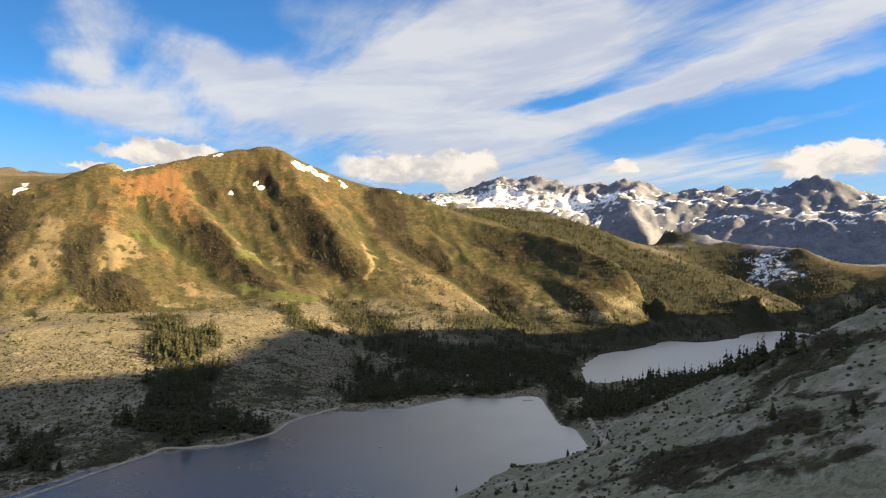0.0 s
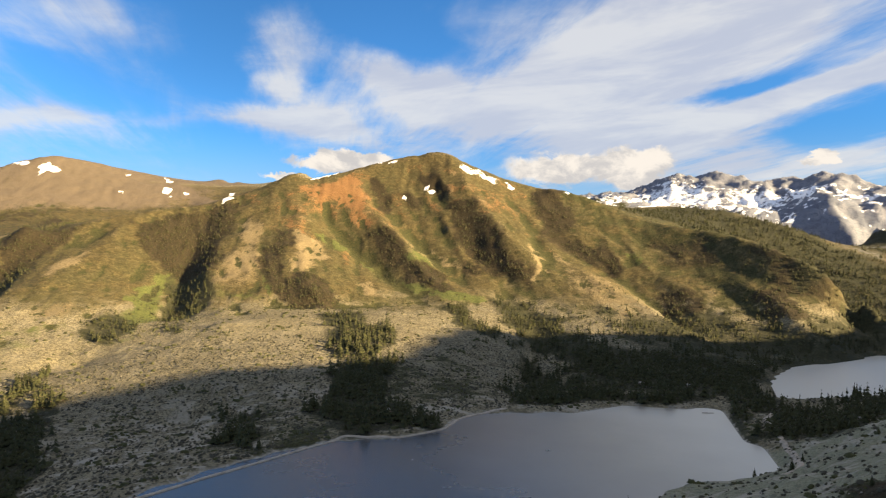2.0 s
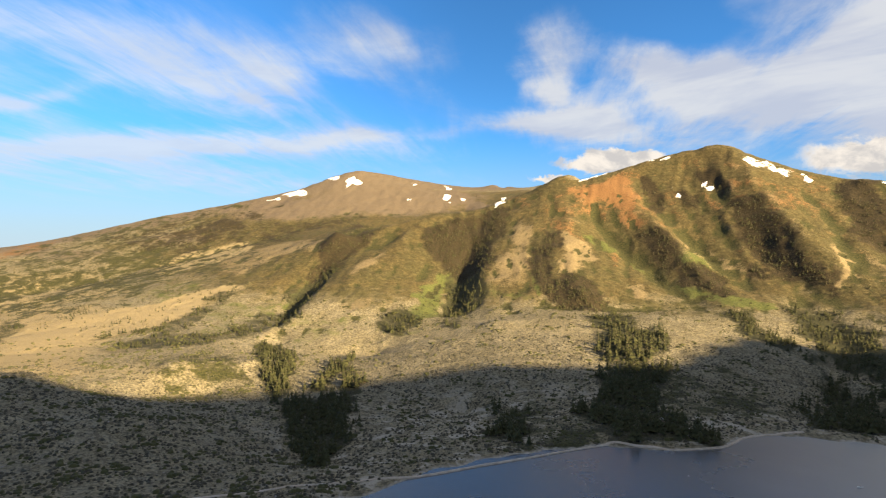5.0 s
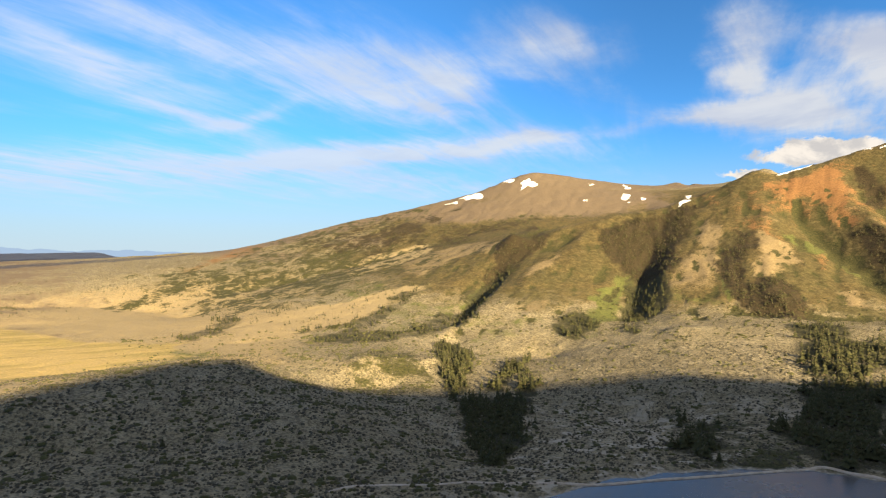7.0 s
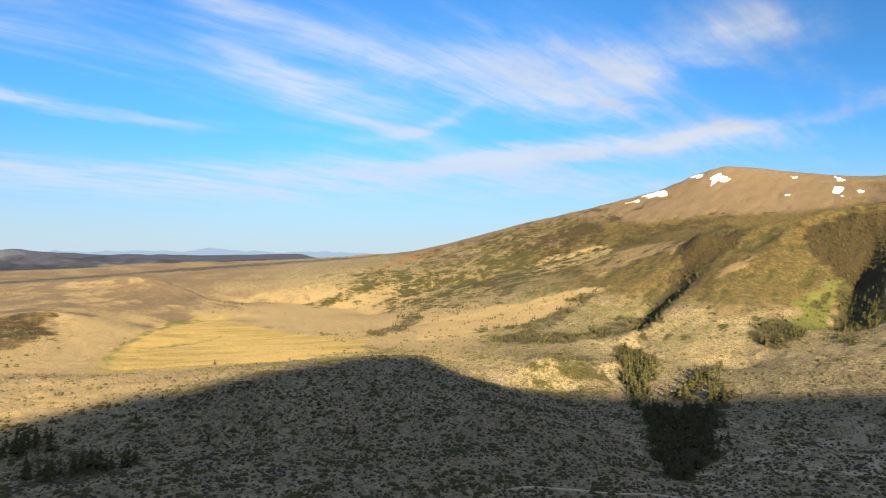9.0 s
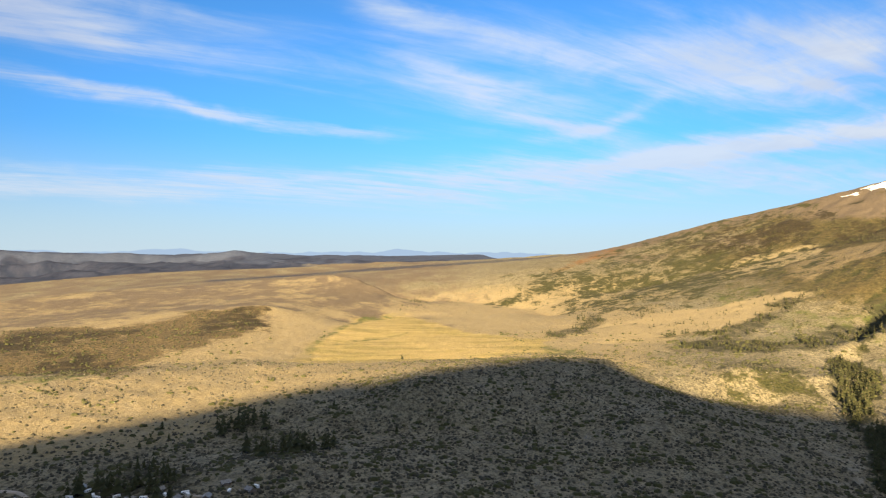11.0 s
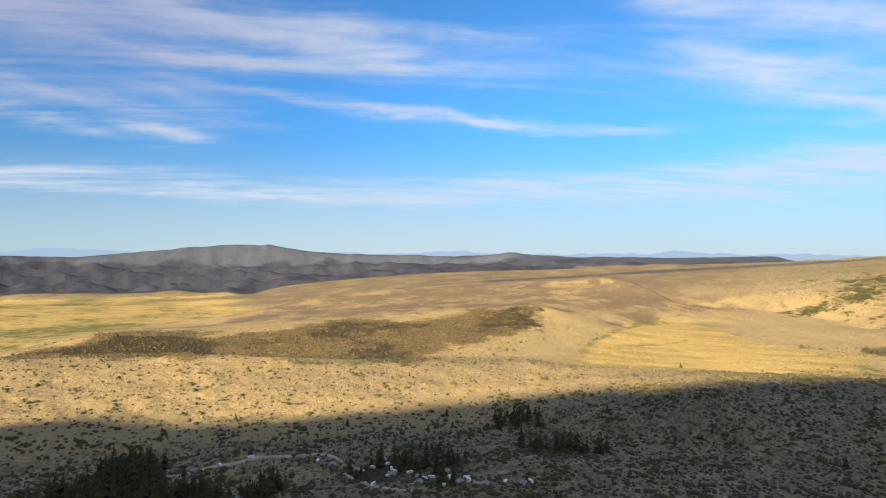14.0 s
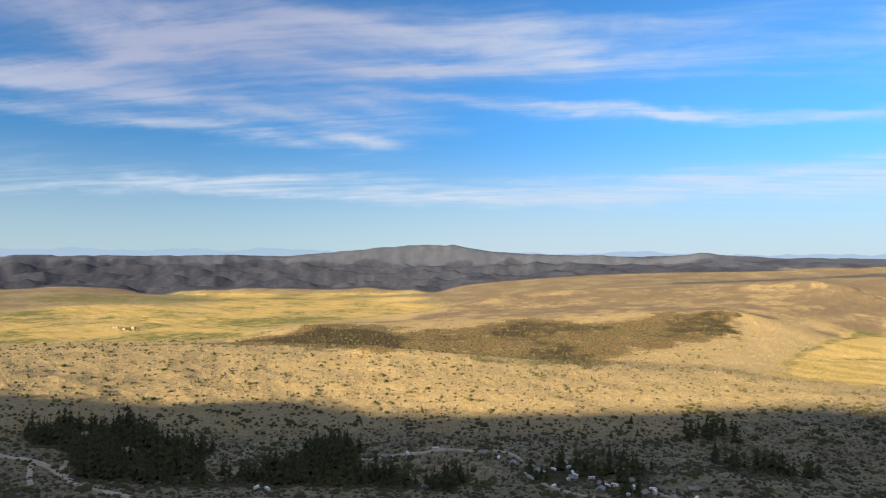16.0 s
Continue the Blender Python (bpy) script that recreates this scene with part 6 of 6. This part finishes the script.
def boat(x, y, turn):
    root = new("motor_boat")
    bm = bmesh.new()
    rings = []
    for f in (-1, -0.5, 0, 0.5, 0.85, 1.0):
        wdt = 1.1 * (1 - max(0, f) ** 2.2) + 0.03
        rings.append([bm.verts.new((f * 3.0, y0 * wdt, z0)) for y0, z0 in ((-1, 0.6), (-0.75, -0.1), (0, -0.35), (0.75, -0.1), (1, 0.6))])
    for a, b in zip(rings[:-1], rings[1:]):
        for i in range(4):
            bm.faces.new((a[i], b[i], b[i + 1], a[i + 1]))
        bm.faces.new((a[4], b[4], b[0], a[0]))
    bm.faces.new(rings[0])
    bmesh.ops.recalc_face_normals(bm, faces=bm.faces[:])
    part("hull", bm, PAINT, root)
    part("windscreen", block(bmesh.new(), 0.4, 0.55, -0.8, 0.8, 0.6, 1.15, 0.03), GLASS, root)
    part("outboard_motor", block(bmesh.new(), -3.4, -3.0, -0.25, 0.25, 0.0, 1.1, 0.08), RUBBER, root)
    root.matrix_basis = pose(x, y, LAKE + 0.1, 0, 0, turn)
    tagged(root, "small white motor boat on the dark lake", "boat")


def dock(x, y, turn):
    root = new("dock")
    for k in range(12):
        part("plank", block(bmesh.new(), k * 1.5 - 9, k * 1.5 - 7.6, -1.2, 1.2, 0.9, 1.1), BOARDS, root)
    for k in range(4):
        for s in (-1, 1):
            bm = bmesh.new()
            bmesh.ops.create_cone(bm, cap_ends=True, segments=8, radius1=0.14, radius2=0.12, depth=4.5, matrix=Matrix.Translation((k * 5.0 - 8, s * 1.05, -0.9)))
            part("pile", bm, BOARDS, root)
    root.matrix_basis = pose(x, y, LAKE, 0, 0, turn)
    tagged(root, "weathered wooden dock standing in the lake", "dock")


road("road_shore", 5.0, "pale gravel road along the foot of the slope", (-604, 290), (-609, 318), (-594, 350), (-565, 403), (-557, 432), (-522, 471), (-482, 518), (-461, 561), (-437, 621), (-409, 681), (-378, 753), (-353, 804), (-280, 828), (-232, 886), (-227, 943), (-208, 980), (-163, 1024))
road("road_isthmus", 7, "pale dirt track across the wooded neck between lakes", (155, 663), (180, 700), (210, 848), (215, 922), (226, 1008), (218, 1047), (242, 1095))
road("road_camp", 5, "narrow pale road winding through the camp", (-527, -505), (-543, -477), (-562, -452), (-593, -428), (-631, -390), (-640, -365), (-626, -348))
road("road_camp_low", 5, "narrow pale road between cabins and pines", (-603, -333), (-593, -318), (-574, -295), (-567, -273), (-561, -247), (-561, -230))
road("road_camp_loop", 4.5, "short pale track past the trailers", (-576, -247), (-598, -239), (-610, -226), (-597, -200), (-593, -172))
road("road_gravel", 9, "wide pale gravel road below the camp", (-237, -701), (-256, -677), (-269, -663), (-271, -634), (-262, -581), (-267, -544), (-279, -522))
road("road_spur", 5, "straight dirt spur off the gravel road", (-258, -671), (-243, -637), (-217, -565))
road("road_spur_short", 5, "short dirt spur off the gravel road", (-271, -645), (-284, -660), (-295, -679))
trailer(-645, -307, 0)
trailer(-618, -281, 67)
trailer(-640, -282, 134)
trailer(-637, -242, 21)
trailer(-598, -239, 88)
trailer(-579, -212, 155)
trailer(-598, -192, 42)
trailer(-614, -316, 109)
trailer(-572, -283, 176)
trailer(-558, -457, 63)
trailer(-584, -437, 130)
trailer(-388, -504, 17)
trailer(-393, -494, 84)
trailer(-602, -280, 151)
trailer(-605, -214, 38)
cabin(-351, -679, 0)
cabin(-354, -667, 53)
cabin(-432, -516, 106)
cabin(-477, -469, 159)
cabin(-510, -395, 32)
cabin(-542, -476, 85)
cabin(-348, -759, 138)
cabin(-579, -237, 11)
cabin(-647, -308, 28)
cabin(-601, -244, 94)
cabin(-589, -200, 162)
cabin(-607, -138, 48)
cabin(-625, -165, 116)
cabin(-588, -172, 2)
cabin(-643, -280, 70)
cabin(-625, -227, 136)
cabin(-614, -353, 24)
cabin(-616, -392, 90)
trailer(-626, -288, 28)
trailer(-603, -233, 94)
trailer(-637, -298, 162)
trailer(-616, -134, 48)
trailer(-604, -196, 116)
trailer(-602, -156, 2)
trailer(-626, -310, 70)
trailer(-620, -264, 136)
trailer(-616, -373, 24)
cabin(-353, -672, 136)
cabin(-612, -323, 23)
cabin(-605, -277, 90)
cabin(-276, 888, 0)
cabin(-288, 913, 67)
cabin(-335, 939, 134)
cabin(296, 1522, 0)
cabin(80, 1169, 67)
cabin(137, 1267, 134)
cabin(313, 961, 21)
cabin(424, 1191, 88)
cabin(53, 1256, 155)
cabin(322, 1112, 42)
barn(-1043, -2084, 136)
barn(-1041, -2018, 23)
barn(-1073, -2027, 90)
barn(-1075, -1979, 157)
pine(-1019, -1999, 136)
pine(-1028, -1964, 23)
pine(-1037, -1949, 90)
pine(-1052, -1956, 157)
pine(-1039, -1993, 44)
pine(-859, -309, 28)
pine(-791, -311, 94)
pine(-944, -440, 162)
pine(-1033, -68, 48)
pine(-1460, 6, 116)
pine(-946, 148, 2)
pine(-957, -96, 70)
pine(-761, -415, 136)
pine(-714, -560, 24)
pine(-1052, -450, 90)
pine(-1115, -224, 158)
pine(-879, -3, 44)
pine(-821, -287, 112)
pine(-854, 183, 178)
pine(-912, 43, 66)
pine(67, 583, 0)
pine(77, 576, 67)
pine(16, 679, 134)
pine(156, 791, 21)
pine(199, 768, 88)
pine(174, 505, 155)
pine(240, 502, 42)
pine(237, 458, 109)
pine(255, 396, 176)
pine(167, 680, 63)
pine(260, 738, 130)
boat(-79, 828, 25)
dock(148, 1096, 8)


# single pines round the camp and along the shores
px, py = wedge(9000, -34, 162, 560, 1150, 0.9)
keep = dry_land(px, py) & (cover("forest", px, py) > 0.4)
spots = np.stack([px[keep], py[keep]], -1)
random.seed(5)
for q in spots[:: 1 + len(spots) // 260]:
    pine(float(q[0]), float(q[1]), random.uniform(0, 360))
for model in PINES:
    if model.name not in SET_DOWN:
        pine(-760.0 - 20 * PINES.index(model), -180.0, 0)
